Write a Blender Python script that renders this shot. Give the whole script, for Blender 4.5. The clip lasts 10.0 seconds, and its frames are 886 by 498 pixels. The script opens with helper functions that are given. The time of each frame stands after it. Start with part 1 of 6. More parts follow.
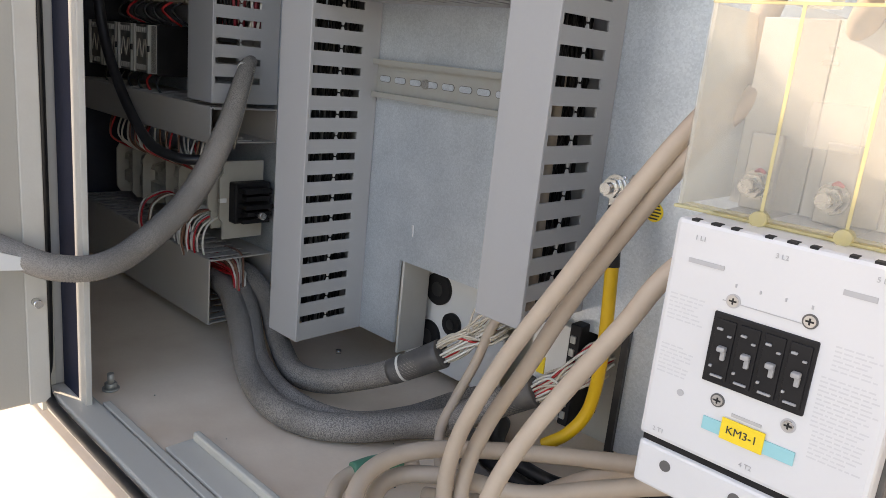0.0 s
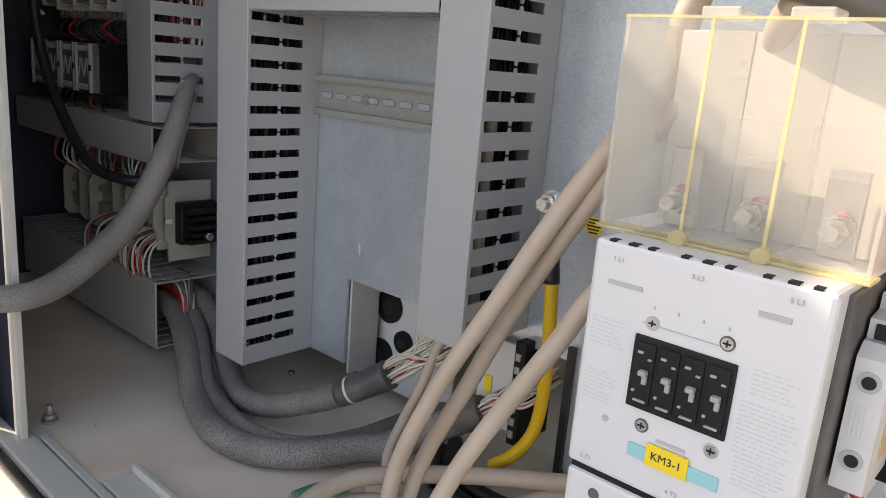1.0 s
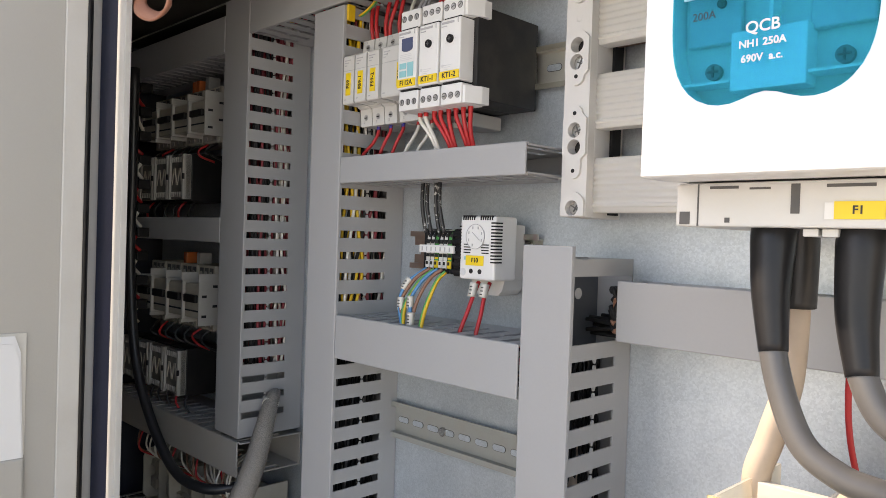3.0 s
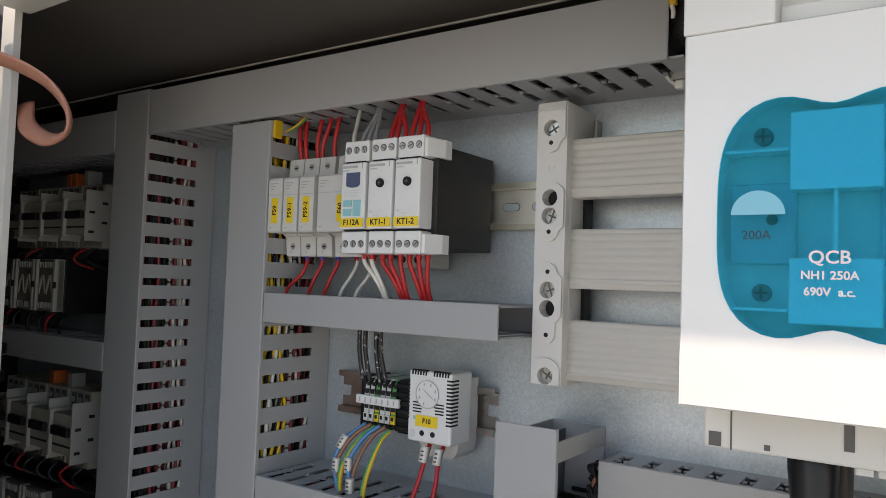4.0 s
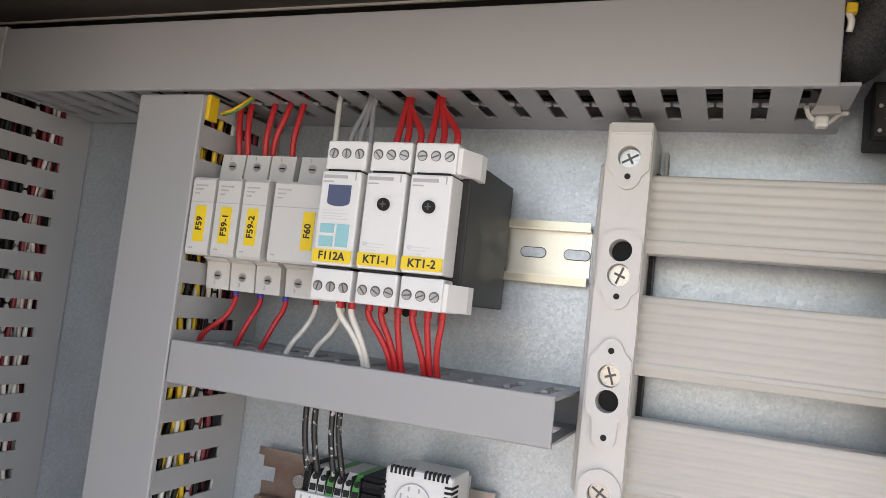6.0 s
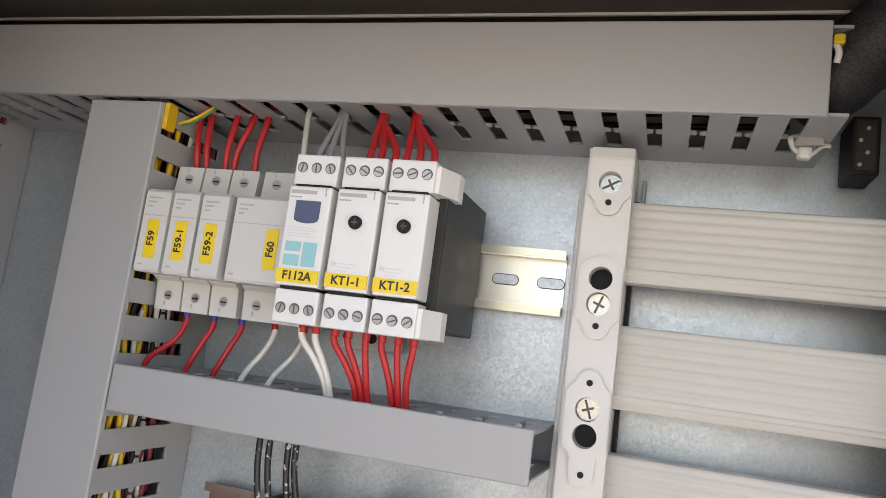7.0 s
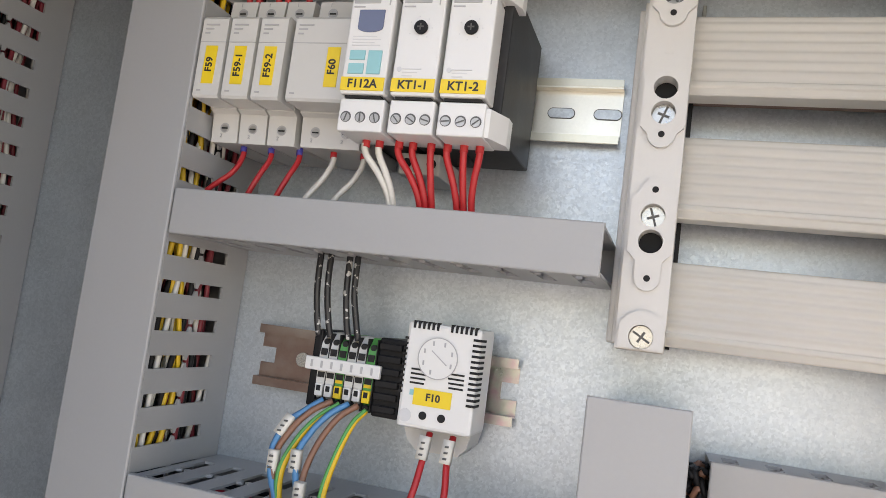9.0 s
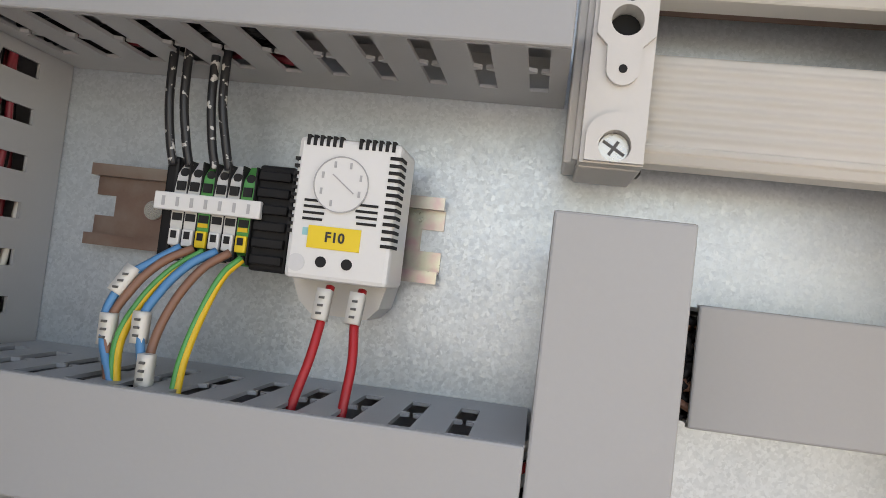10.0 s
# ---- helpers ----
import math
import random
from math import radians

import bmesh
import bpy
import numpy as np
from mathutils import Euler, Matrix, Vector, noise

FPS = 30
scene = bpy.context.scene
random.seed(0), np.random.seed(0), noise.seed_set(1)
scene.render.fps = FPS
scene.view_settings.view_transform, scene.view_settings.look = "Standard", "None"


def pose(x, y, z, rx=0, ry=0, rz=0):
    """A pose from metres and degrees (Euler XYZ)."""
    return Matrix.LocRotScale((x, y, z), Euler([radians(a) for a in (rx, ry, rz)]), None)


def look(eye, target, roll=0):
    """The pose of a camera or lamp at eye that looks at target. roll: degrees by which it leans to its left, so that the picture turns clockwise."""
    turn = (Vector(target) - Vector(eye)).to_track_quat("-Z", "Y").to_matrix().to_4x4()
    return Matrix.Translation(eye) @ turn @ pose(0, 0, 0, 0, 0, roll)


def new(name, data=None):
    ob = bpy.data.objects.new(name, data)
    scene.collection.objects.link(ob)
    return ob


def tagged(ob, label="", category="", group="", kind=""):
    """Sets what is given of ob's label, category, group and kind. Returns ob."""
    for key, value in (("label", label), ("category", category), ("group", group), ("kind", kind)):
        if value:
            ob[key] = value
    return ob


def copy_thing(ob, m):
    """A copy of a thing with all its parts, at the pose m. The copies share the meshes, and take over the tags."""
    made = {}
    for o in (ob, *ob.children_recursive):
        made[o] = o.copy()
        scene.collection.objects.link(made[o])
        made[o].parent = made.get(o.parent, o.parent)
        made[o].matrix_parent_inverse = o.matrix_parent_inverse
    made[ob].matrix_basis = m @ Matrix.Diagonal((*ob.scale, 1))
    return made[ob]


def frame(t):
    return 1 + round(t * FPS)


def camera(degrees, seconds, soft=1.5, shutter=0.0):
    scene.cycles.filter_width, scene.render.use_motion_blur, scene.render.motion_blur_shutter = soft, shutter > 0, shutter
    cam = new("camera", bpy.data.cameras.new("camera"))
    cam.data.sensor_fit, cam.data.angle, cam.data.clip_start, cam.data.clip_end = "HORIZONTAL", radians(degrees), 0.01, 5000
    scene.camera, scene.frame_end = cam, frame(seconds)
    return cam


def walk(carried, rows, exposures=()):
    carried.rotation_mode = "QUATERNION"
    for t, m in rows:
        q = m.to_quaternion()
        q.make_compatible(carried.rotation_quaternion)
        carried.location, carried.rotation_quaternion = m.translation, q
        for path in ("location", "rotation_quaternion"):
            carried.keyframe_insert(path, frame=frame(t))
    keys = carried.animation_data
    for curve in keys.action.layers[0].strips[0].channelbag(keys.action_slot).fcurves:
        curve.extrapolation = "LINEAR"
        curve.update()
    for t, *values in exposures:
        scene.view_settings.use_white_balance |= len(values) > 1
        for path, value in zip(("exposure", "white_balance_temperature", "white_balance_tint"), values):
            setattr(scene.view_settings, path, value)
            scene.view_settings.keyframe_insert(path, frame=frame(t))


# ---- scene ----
cam = camera(61.9, 10.0, soft=0.85)
PATH = [
    (0, (0.31, -0.472, 0.292), (-1.008, 0.945, -0.21), 5.8),
    (0.5, (0.321, -0.448, 0.283), (-0.914, 1.032, -0.25), 5.5),
    (1, (0.321, -0.443, 0.299), (-0.961, 1.017, -0.176), 4.7),
    (1.5, (0.316, -0.459, 0.338), (-1.094, 0.916, -0.009), 3.6),
    (2, (0.32, -0.468, 0.374), (-1.171, 0.845, 0.144), 0.7),
    (2.5, (0.316, -0.47, 0.404), (-1.154, 0.88, 0.28), 1.5),
    (2.7, (0.318, -0.476, 0.422), (-1.147, 0.885, 0.361), 1.4),
    (3.8, (0.242, -0.489, 0.507), (-0.962, 1.107, 0.544), 3.1),
    (4, (0.217, -0.483, 0.527), (-0.919, 1.161, 0.622), 2.0),
    (4.5, (0.15, -0.441, 0.558), (-0.742, 1.346, 0.662), 4.7),
    (5, (0.103, -0.408, 0.556), (-0.737, 1.403, 0.681), 6.8),
    (5.2, (0.094, -0.41, 0.549), (-0.744, 1.4, 0.697), 7.4),
    (6.3, (0.035, -0.408, 0.548), (-0.628, 1.472, 0.708), 7.5),
    (6.5, (0.029, -0.399, 0.524), (-0.577, 1.5, 0.689), 10.2),
    (7, (0.031, -0.396, 0.543), (-0.562, 1.495, 0.815), 7.6),
    (7.5, (0.033, -0.406, 0.544), (-0.55, 1.48, 0.867), 7.3),
    (8, (0.021, -0.407, 0.51), (-0.552, 1.484, 0.815), 8.8),
    (8.5, (0.022, -0.401, 0.487), (-0.568, 1.494, 0.737), 7.8),
    (9, (0.011, -0.393, 0.465), (-0.586, 1.506, 0.662), 7.4),
    (9.2, (0.006, -0.379, 0.464), (-0.57, 1.535, 0.527), 5.9),
    (9.5, (-0.019, -0.339, 0.433), (-0.433, 1.617, 0.487), 5.5),
    (10, (-0.02, -0.301, 0.418), (-0.287, 1.679, 0.503), 6.7),
]
# seconds, stops, white balance in kelvin and tint
EXPOSURES = [(0, 1.84, 8450, 20), (0.5, 1.60, 8350, 20), (1, 1.64, 8350, 20), (1.5, 1.84, 8500, 21), (2, 2.02, 8500, 20), (2.7, 2.02, 8500, 20), (4, 1.28, 7950, 16), (4.5, 1.22, 8000, 18), (5, 1.65, 8080, 21), (6.5, 1.98, 8200, 20), (7.5, 2.01, 8250, 20), (8.5, 1.98, 8260, 19), (9, 1.97, 8450, 20), (9.5, 1.98, 8800, 21), (10, 1.80, 8700, 19)]
walk(cam, [(t, look(eye, target, roll)) for t, eye, target, roll in PATH], EXPOSURES)


# ---- world, sun, exposure ----
world = bpy.data.worlds.new("world")
scene.world = world
world.use_nodes = True
sky = world.node_tree.nodes.new("ShaderNodeTexSky")
sky.sky_type, sky.sun_disc = "NISHITA", False
sky.sun_elevation, sky.sun_rotation = radians(39), radians(-112)
world.node_tree.links.new(sky.outputs[0], world.node_tree.nodes["Background"].inputs[0])
world.node_tree.nodes["Background"].inputs[1].default_value = 0.15
sun = new("sun", bpy.data.lights.new("sun", "SUN"))
sun.data.energy, sun.data.angle, sun.data.color = 2.1, radians(0.7), (1.0, 0.95, 0.88)
sun.matrix_world = look((-5.0, -2.15, 4.1), (0, 0, 0))


# ---- materials ----
def material(name, base, rough=0.5, metal=0.0, vary=0.12, scale=30.0, grain=400.0, bump=0.1, dust=0.0, tone=(0.30, 0.26, 0.21), spec=0.5):
    """A procedural surface: base colour with broad stains and fine grain, and a fine relief."""
    m = bpy.data.materials.new(name)
    m.use_nodes = True
    nt = m.node_tree
    b = nt.nodes["Principled BSDF"]
    tc = nt.nodes.new("ShaderNodeTexCoord")
    broad = nt.nodes.new("ShaderNodeTexNoise")
    broad.inputs["Scale"].default_value, broad.inputs["Detail"].default_value = scale, 6
    fine = nt.nodes.new("ShaderNodeTexNoise")
    fine.inputs["Scale"].default_value, fine.inputs["Detail"].default_value = grain, 3
    for n in (broad, fine):
        nt.links.new(tc.outputs["Object"], n.inputs["Vector"])
    ramp = nt.nodes.new("ShaderNodeMix")
    ramp.data_type = "RGBA"
    c = Vector(base)
    ramp.inputs[6].default_value = (*(c * (1 - vary)), 1)
    ramp.inputs[7].default_value = (*[min(1.0, v * (1 + vary)) for v in c], 1)
    mixf = nt.nodes.new("ShaderNodeMath")
    mixf.operation = "MULTIPLY_ADD"
    mixf.inputs[1].default_value = 0.35
    nt.links.new(fine.outputs[0], mixf.inputs[0])
    sub = nt.nodes.new("ShaderNodeMath")
    sub.operation = "MULTIPLY"
    sub.inputs[1].default_value = 0.65
    nt.links.new(broad.outputs[0], sub.inputs[0])
    nt.links.new(sub.outputs[0], mixf.inputs[2])
    nt.links.new(mixf.outputs[0], ramp.inputs[0])
    last = ramp.outputs[2]
    if dust:
        dm = nt.nodes.new("ShaderNodeMix")
        dm.data_type = "RGBA"
        dm.inputs[7].default_value = (*tone, 1)
        dr = nt.nodes.new("ShaderNodeMapRange")
        dr.inputs[1].default_value, dr.inputs[2].default_value, dr.inputs[4].default_value = 0.42, 0.7, dust
        nt.links.new(broad.outputs[0], dr.inputs[0])
        nt.links.new(dr.outputs[0], dm.inputs[0])
        nt.links.new(last, dm.inputs[6])
        last = dm.outputs[2]
    nt.links.new(last, b.inputs["Base Color"])
    rr = nt.nodes.new("ShaderNodeMapRange")
    rr.inputs[3].default_value, rr.inputs[4].default_value = max(0.02, rough - 0.1), min(1, rough + 0.1)
    nt.links.new(broad.outputs[0], rr.inputs[0])
    nt.links.new(rr.outputs[0], b.inputs["Roughness"])
    b.inputs["Metallic"].default_value = metal
    b.inputs["Specular IOR Level"].default_value = spec
    if bump:
        bp = nt.nodes.new("ShaderNodeBump")
        bp.inputs["Strength"].default_value, bp.inputs["Distance"].default_value = bump, 0.0005
        nt.links.new(fine.outputs[0], bp.inputs["Height"])
        nt.links.new(bp.outputs[0], b.inputs["Normal"])
    return m


def galvanised(name, dark, light, size):
    """Zinc sheet with its crystal spangle."""
    m = material(name, dark, 0.38, 0.6, 0.12, 9.0, 900.0, 0.05)
    nt = m.node_tree
    b = nt.nodes["Principled BSDF"]
    tc = nt.nodes["Texture Coordinate"]
    vor = nt.nodes.new("ShaderNodeTexVoronoi")
    vor.inputs["Scale"].default_value, vor.inputs["Randomness"].default_value = size, 1.0
    warp = nt.nodes.new("ShaderNodeTexNoise")
    warp.inputs["Scale"].default_value = size * 0.8
    add = nt.nodes.new("ShaderNodeMix")
    add.data_type, add.blend_type = "RGBA", "LINEAR_LIGHT"
    add.inputs[0].default_value = 0.0012
    nt.links.new(tc.outputs["Object"], warp.inputs["Vector"])
    nt.links.new(tc.outputs["Object"], add.inputs[6])
    nt.links.new(warp.outputs["Color"], add.inputs[7])
    nt.links.new(add.outputs[2], vor.inputs["Vector"])
    bw = nt.nodes.new("ShaderNodeSeparateColor")
    nt.links.new(vor.outputs["Color"], bw.inputs[0])
    cloud = nt.nodes.new("ShaderNodeTexNoise")
    cloud.inputs["Scale"].default_value, cloud.inputs["Detail"].default_value = 26, 7
    nt.links.new(tc.outputs["Object"], cloud.inputs["Vector"])
    both = nt.nodes.new("ShaderNodeMath")
    both.operation = "MULTIPLY_ADD"
    both.inputs[1].default_value = 0.55
    half = nt.nodes.new("ShaderNodeMapRange")
    half.inputs[1].default_value, half.inputs[2].default_value = 0.3, 0.7
    half.inputs[3].default_value, half.inputs[4].default_value = 0.0, 0.45
    nt.links.new(cloud.outputs[0], half.inputs[0])
    nt.links.new(bw.outputs[0], both.inputs[0])
    nt.links.new(half.outputs[0], both.inputs[2])
    mx = nt.nodes.new("ShaderNodeMix")
    mx.data_type = "RGBA"
    mx.inputs[6].default_value, mx.inputs[7].default_value = (*dark, 1), (*light, 1)
    nt.links.new(both.outputs[0], mx.inputs[0])
    nt.links.new(mx.outputs[2], b.inputs["Base Color"])
    rr = nt.nodes.new("ShaderNodeMapRange")
    rr.inputs[3].default_value, rr.inputs[4].default_value = 0.33, 0.46
    nt.links.new(bw.outputs[1], rr.inputs[0])
    nt.links.new(rr.outputs[0], b.inputs["Roughness"])
    # each crystal leans its own way
    geo = nt.nodes.new("ShaderNodeNewGeometry")
    lean = nt.nodes.new("ShaderNodeVectorMath")
    lean.operation = "MULTIPLY_ADD"
    lean.inputs[1].default_value, lean.inputs[2].default_value = (0.05, 0.05, 0.05), (-0.025, -0.025, -0.025)
    nt.links.new(vor.outputs["Color"], lean.inputs[0])
    tilt = nt.nodes.new("ShaderNodeVectorMath")
    nt.links.new(geo.outputs["Normal"], tilt.inputs[0])
    nt.links.new(lean.outputs[0], tilt.inputs[1])
    unit = nt.nodes.new("ShaderNodeVectorMath")
    unit.operation = "NORMALIZE"
    nt.links.new(tilt.outputs[0], unit.inputs[0])
    nt.links.new(unit.outputs[0], b.inputs["Normal"])
    return m


def clear(name, tint, rough, alpha):
    """Tinted clear plastic: part see-through, part gloss."""
    m = bpy.data.materials.new(name)
    m.use_nodes = True
    nt = m.node_tree
    b = nt.nodes["Principled BSDF"]
    b.inputs["Base Color"].default_value = (*tint, 1)
    b.inputs["Roughness"].default_value = rough
    out = nt.nodes["Material Output"]
    tr = nt.nodes.new("ShaderNodeBsdfTransparent")
    tr.inputs[0].default_value = (*[0.5 + 0.5 * v for v in tint], 1) if tint[0] > 0.5 else (*tint, 1)
    ns = nt.nodes.new("ShaderNodeTexNoise")
    ns.inputs["Scale"].default_value, ns.inputs["Detail"].default_value = 25, 5
    rg = nt.nodes.new("ShaderNodeMapRange")
    rg.inputs[3].default_value, rg.inputs[4].default_value = alpha * 0.6, alpha * 1.4
    tc = nt.nodes.new("ShaderNodeTexCoord")
    nt.links.new(tc.outputs["Object"], ns.inputs[0])
    nt.links.new(ns.outputs[0], rg.inputs[0])
    mx = nt.nodes.new("ShaderNodeMixShader")
    nt.links.new(rg.outputs[0], mx.inputs[0])
    nt.links.new(tr.outputs[0], mx.inputs[1])
    nt.links.new(b.outputs[0], mx.inputs[2])
    nt.links.new(mx.outputs[0], out.inputs[0])
    return m


PVC = material("duct_pvc", (0.36, 0.365, 0.365), 0.42, 0, 0.06, 14, 500, 0.05, 0.12)
PLATE = galvanised("zinc_plate", (0.42, 0.475, 0.515), (0.60, 0.66, 0.70), 800)
RAIL = material("rail_steel", (0.74, 0.72, 0.64), 0.34, 0.85, 0.15, 60, 700, 0.05)
RAIL_OLD = material("rail_steel_dull", (0.36, 0.37, 0.345), 0.5, 0.4, 0.15, 60, 700, 0.05, 0.3)
# duct PVC with dust, its colour lightened to make up for weak light
PVCDUSTYLIT = material("duct_pvc_dusty_lightened", (0.42, 0.40, 0.37), 0.6, 0, 0.08, 14, 500, 0.08, 0.5, (0.44, 0.38, 0.31))
BACKWALL = material("contactor_inner_grey", (0.60, 0.585, 0.53), 0.5, 0, 0.06, 25, 600, 0.06, 0.1)
TOGGLE = material("toggle_grey", (0.33, 0.33, 0.325), 0.4, 0, 0.06, 40, 500, 0.05)
PAINT = material("cabinet_paint", (0.56, 0.54, 0.48), 0.45, 0, 0.05, 8, 600, 0.15, 0.2, (0.40, 0.36, 0.30))
# dusty floor paint, raised in tone to replace light that falls short
FLOOR = material("cabinet_floor_paint_lightened", (0.86, 0.72, 0.57), 0.6, 0, 0.1, 12, 300, 0.3, 0.7, (0.68, 0.52, 0.385))
# cabinet paint darkened to hold the shade under the roof
ROOFSHADE = material("roof_paint_shaded", (0.075, 0.066, 0.056), 0.5, 0, 0.12, 7, 500, 0.1, 0.3, (0.12, 0.10, 0.085))
# blue-black tone that puts the left bay's shade into its side wall
BAYSHADE = material("bay_wall_shaded", (0.02, 0.026, 0.045), 0.45, 0, 0.15, 10, 500, 0.1, 0.1)
# grey chosen for how much light it throws back into the left bay
BOUNCEGREY = material("bounce_panel_grey", (0.45, 0.435, 0.41), 0.5, 0, 0.08, 10, 500, 0.1, 0.2)
LIP = material("frame_paint_white", (0.50, 0.49, 0.45), 0.5, 0, 0.06, 20, 500, 0.1, 0.25)
GASKET = material("gasket_rubber", (0.008, 0.014, 0.036), 0.6, 0, 0.3, 30, 300, 0.2, 0.02, spec=0.2)
SHRINK = material("black_shrink_sleeve", (0.010, 0.010, 0.011), 0.36, 0, 0.3, 40, 400, 0.1, 0.02, spec=0.35)
RUBBER = material("black_rubber", (0.012, 0.012, 0.013), 0.42, 0, 0.3, 40, 400, 0.2, 0.06)
BLACK = material("black_plastic", (0.011, 0.011, 0.012), 0.5, 0, 0.3, 40, 500, 0.1, 0.02, spec=0.22)
WHITE = material("white_plastic", (0.74, 0.74, 0.72), 0.35, 0, 0.03, 20, 600, 0.05, 0.05)
DEVICE = material("device_plastic", (0.62, 0.615, 0.585), 0.4, 0, 0.04, 25, 600, 0.06, 0.08)
HOLDER = material("busbar_support_plastic", (0.68, 0.665, 0.63), 0.5, 0, 0.04, 25, 600, 0.08, 0.08)
BARCOVER = material("busbar_cover_plastic", (0.77, 0.745, 0.68), 0.45, 0, 0.04, 25, 500, 0.05, 0.06)
COPPER = material("dull_copper", (0.22, 0.12, 0.08), 0.5, 0.7, 0.2, 60, 500, 0.05)
TERMGREY = material("terminal_grey", (0.33, 0.33, 0.32), 0.45, 0, 0.05, 40, 500, 0.05)
SCREWDULL = material("screw_dull", (0.42, 0.41, 0.39), 0.4, 0.8, 0.15, 80, 800, 0.05)
SCREWBRIGHT = material("screw_bright", (0.44, 0.435, 0.415), 0.28, 0.9, 0.25, 160, 800, 0.15)
# cabinet paint colour scaled down by a third, for door leaf and pocket
PAINTDARKER = material("cabinet_paint_darker", (0.375, 0.364, 0.326), 0.45, 0, 0.05, 8, 600, 0.15, 0.2, (0.36, 0.33, 0.28))
CONTACTOR = material("contactor_plastic", (0.63, 0.635, 0.63), 0.38, 0, 0.03, 20, 600, 0.05, 0.05)
BAYBEIGE = material("dusty_terminal_beige", (0.42, 0.40, 0.34), 0.55, 0, 0.1, 40, 500, 0.1, 0.5)
STEEL = material("screw_steel", (0.72, 0.71, 0.68), 0.25, 1.0, 0.1, 80, 800, 0.05)
DARKHOLE = material("hole_dark", (0.012, 0.012, 0.012), 0.8, 0, 0.2, 80, 400, 0)
YELLOW = material("label_yellow", (0.85, 0.60, 0.03), 0.45, 0, 0.04, 60, 500, 0)
INK = material("label_ink", (0.02, 0.02, 0.02), 0.5, 0, 0.1, 60, 500, 0)
RELAYSIDE = material("relay_side_plastic", (0.020, 0.019, 0.019), 0.5, 0, 0.15, 60, 500, 0.1, 0.06, spec=0.35)
TERMHOLE = material("terminal_recess_grey", (0.10, 0.098, 0.095), 0.6, 0, 0.1, 80, 500, 0)
RAILGOLD = material("rail_edge_gold", (0.58, 0.55, 0.45), 0.3, 0.9, 0.15, 60, 700, 0.05)
GREYINK = material("print_grey", (0.42, 0.42, 0.42), 0.5, 0, 0.1, 60, 500, 0)
PALEINK = material("print_pale", (0.63, 0.635, 0.635), 0.5, 0, 0.1, 60, 500, 0)
FAINTINK = material("print_faint", (0.545, 0.55, 0.55), 0.5, 0, 0.1, 60, 500, 0)
TEAL = material("label_teal", (0.25, 0.55, 0.58), 0.45, 0, 0.06, 60, 500, 0)
SCREEN = material("display_glass", (0.08, 0.10, 0.18), 0.15, 0, 0.1, 60, 500, 0)
def printed(name, base, ink):
    """Wire insulation with pale printed marks."""
    m = material(name, base, 0.35, 0, 0.15, 80, 500, 0.03)
    nt = m.node_tree
    b = nt.nodes["Principled BSDF"]
    ns = nt.nodes.new("ShaderNodeTexNoise")
    ns.inputs["Scale"].default_value, ns.inputs["Detail"].default_value = 330, 2
    nt.links.new(nt.nodes["Texture Coordinate"].outputs["Object"], ns.inputs["Vector"])
    mr = nt.nodes.new("ShaderNodeMapRange")
    mr.inputs[1].default_value, mr.inputs[2].default_value = 0.61, 0.65
    nt.links.new(ns.outputs[0], mr.inputs[0])
    mx = nt.nodes.new("ShaderNodeMix")
    mx.data_type = "RGBA"
    mx.inputs[7].default_value = (*ink, 1)
    nt.links.new(mr.outputs[0], mx.inputs[0])
    nt.links.new(b.inputs["Base Color"].links[0].from_socket, mx.inputs[6])
    nt.links.new(mx.outputs[2], b.inputs["Base Color"])
    return m


WIREPRINT = printed("wire_black_printed", (0.018, 0.018, 0.02), (0.5, 0.5, 0.48))
RED = material("wire_red", (0.50, 0.022, 0.025), 0.4, 0, 0.1, 80, 500, 0.03)
WIREWHITE = material("wire_white", (0.68, 0.66, 0.60), 0.4, 0, 0.08, 80, 500, 0.03)
WIREGREY = material("wire_grey", (0.30, 0.30, 0.31), 0.4, 0, 0.1, 80, 500, 0.03)
WIREBLACK = material("wire_black", (0.02, 0.02, 0.022), 0.35, 0, 0.2, 80, 500, 0.03)
FERRULE = material("ferrule_blue", (0.06, 0.06, 0.35), 0.4, 0, 0.1, 80, 500, 0.03)
WIREBLUE = material("wire_blue", (0.06, 0.24, 0.46), 0.4, 0, 0.1, 80, 500, 0.03)
WIREBROWN = material("wire_brown", (0.25, 0.12, 0.075), 0.4, 0, 0.1, 80, 500, 0.03)
WIREYELLOW = material("wire_yellow", (0.72, 0.45, 0.02), 0.4, 0, 0.1, 80, 500, 0.03)
WIREORANGE = material("plug_orange", (0.55, 0.13, 0.03), 0.45, 0, 0.1, 80, 500, 0.03)
BAYGREY = material("dusty_grey_plastic", (0.40, 0.395, 0.37), 0.5, 0, 0.1, 50, 500, 0.1, 0.4)
BAYDARK = material("dusty_olive_plastic", (0.13, 0.128, 0.112), 0.5, 0, 0.15, 50, 500, 0.1, 0.4)
# dark tone that stands in for shade inside the short duct
DUCTSHADE = material("duct_shade", (0.085, 0.095, 0.11), 0.45, 0.2, 0.12, 30, 500, 0.1, 0.1)
MAROON = material("wire_maroon", (0.22, 0.018, 0.028), 0.45, 0, 0.15, 80, 500, 0.03)
EARTH = material("earth_cable_yellow", (0.68, 0.40, 0.012), 0.4, 0, 0.1, 80, 500, 0.03)
TEALDARK = material("wire_dull_green", (0.05, 0.20, 0.13), 0.4, 0, 0.1, 80, 500, 0.03)
IVORY = material("wire_ivory", (0.56, 0.50, 0.41), 0.45, 0, 0.12, 80, 500, 0.03)
COLLAR = material("grey_shrink_collar", (0.075, 0.073, 0.072), 0.5, 0, 0.15, 40, 500, 0.1, 0.3)
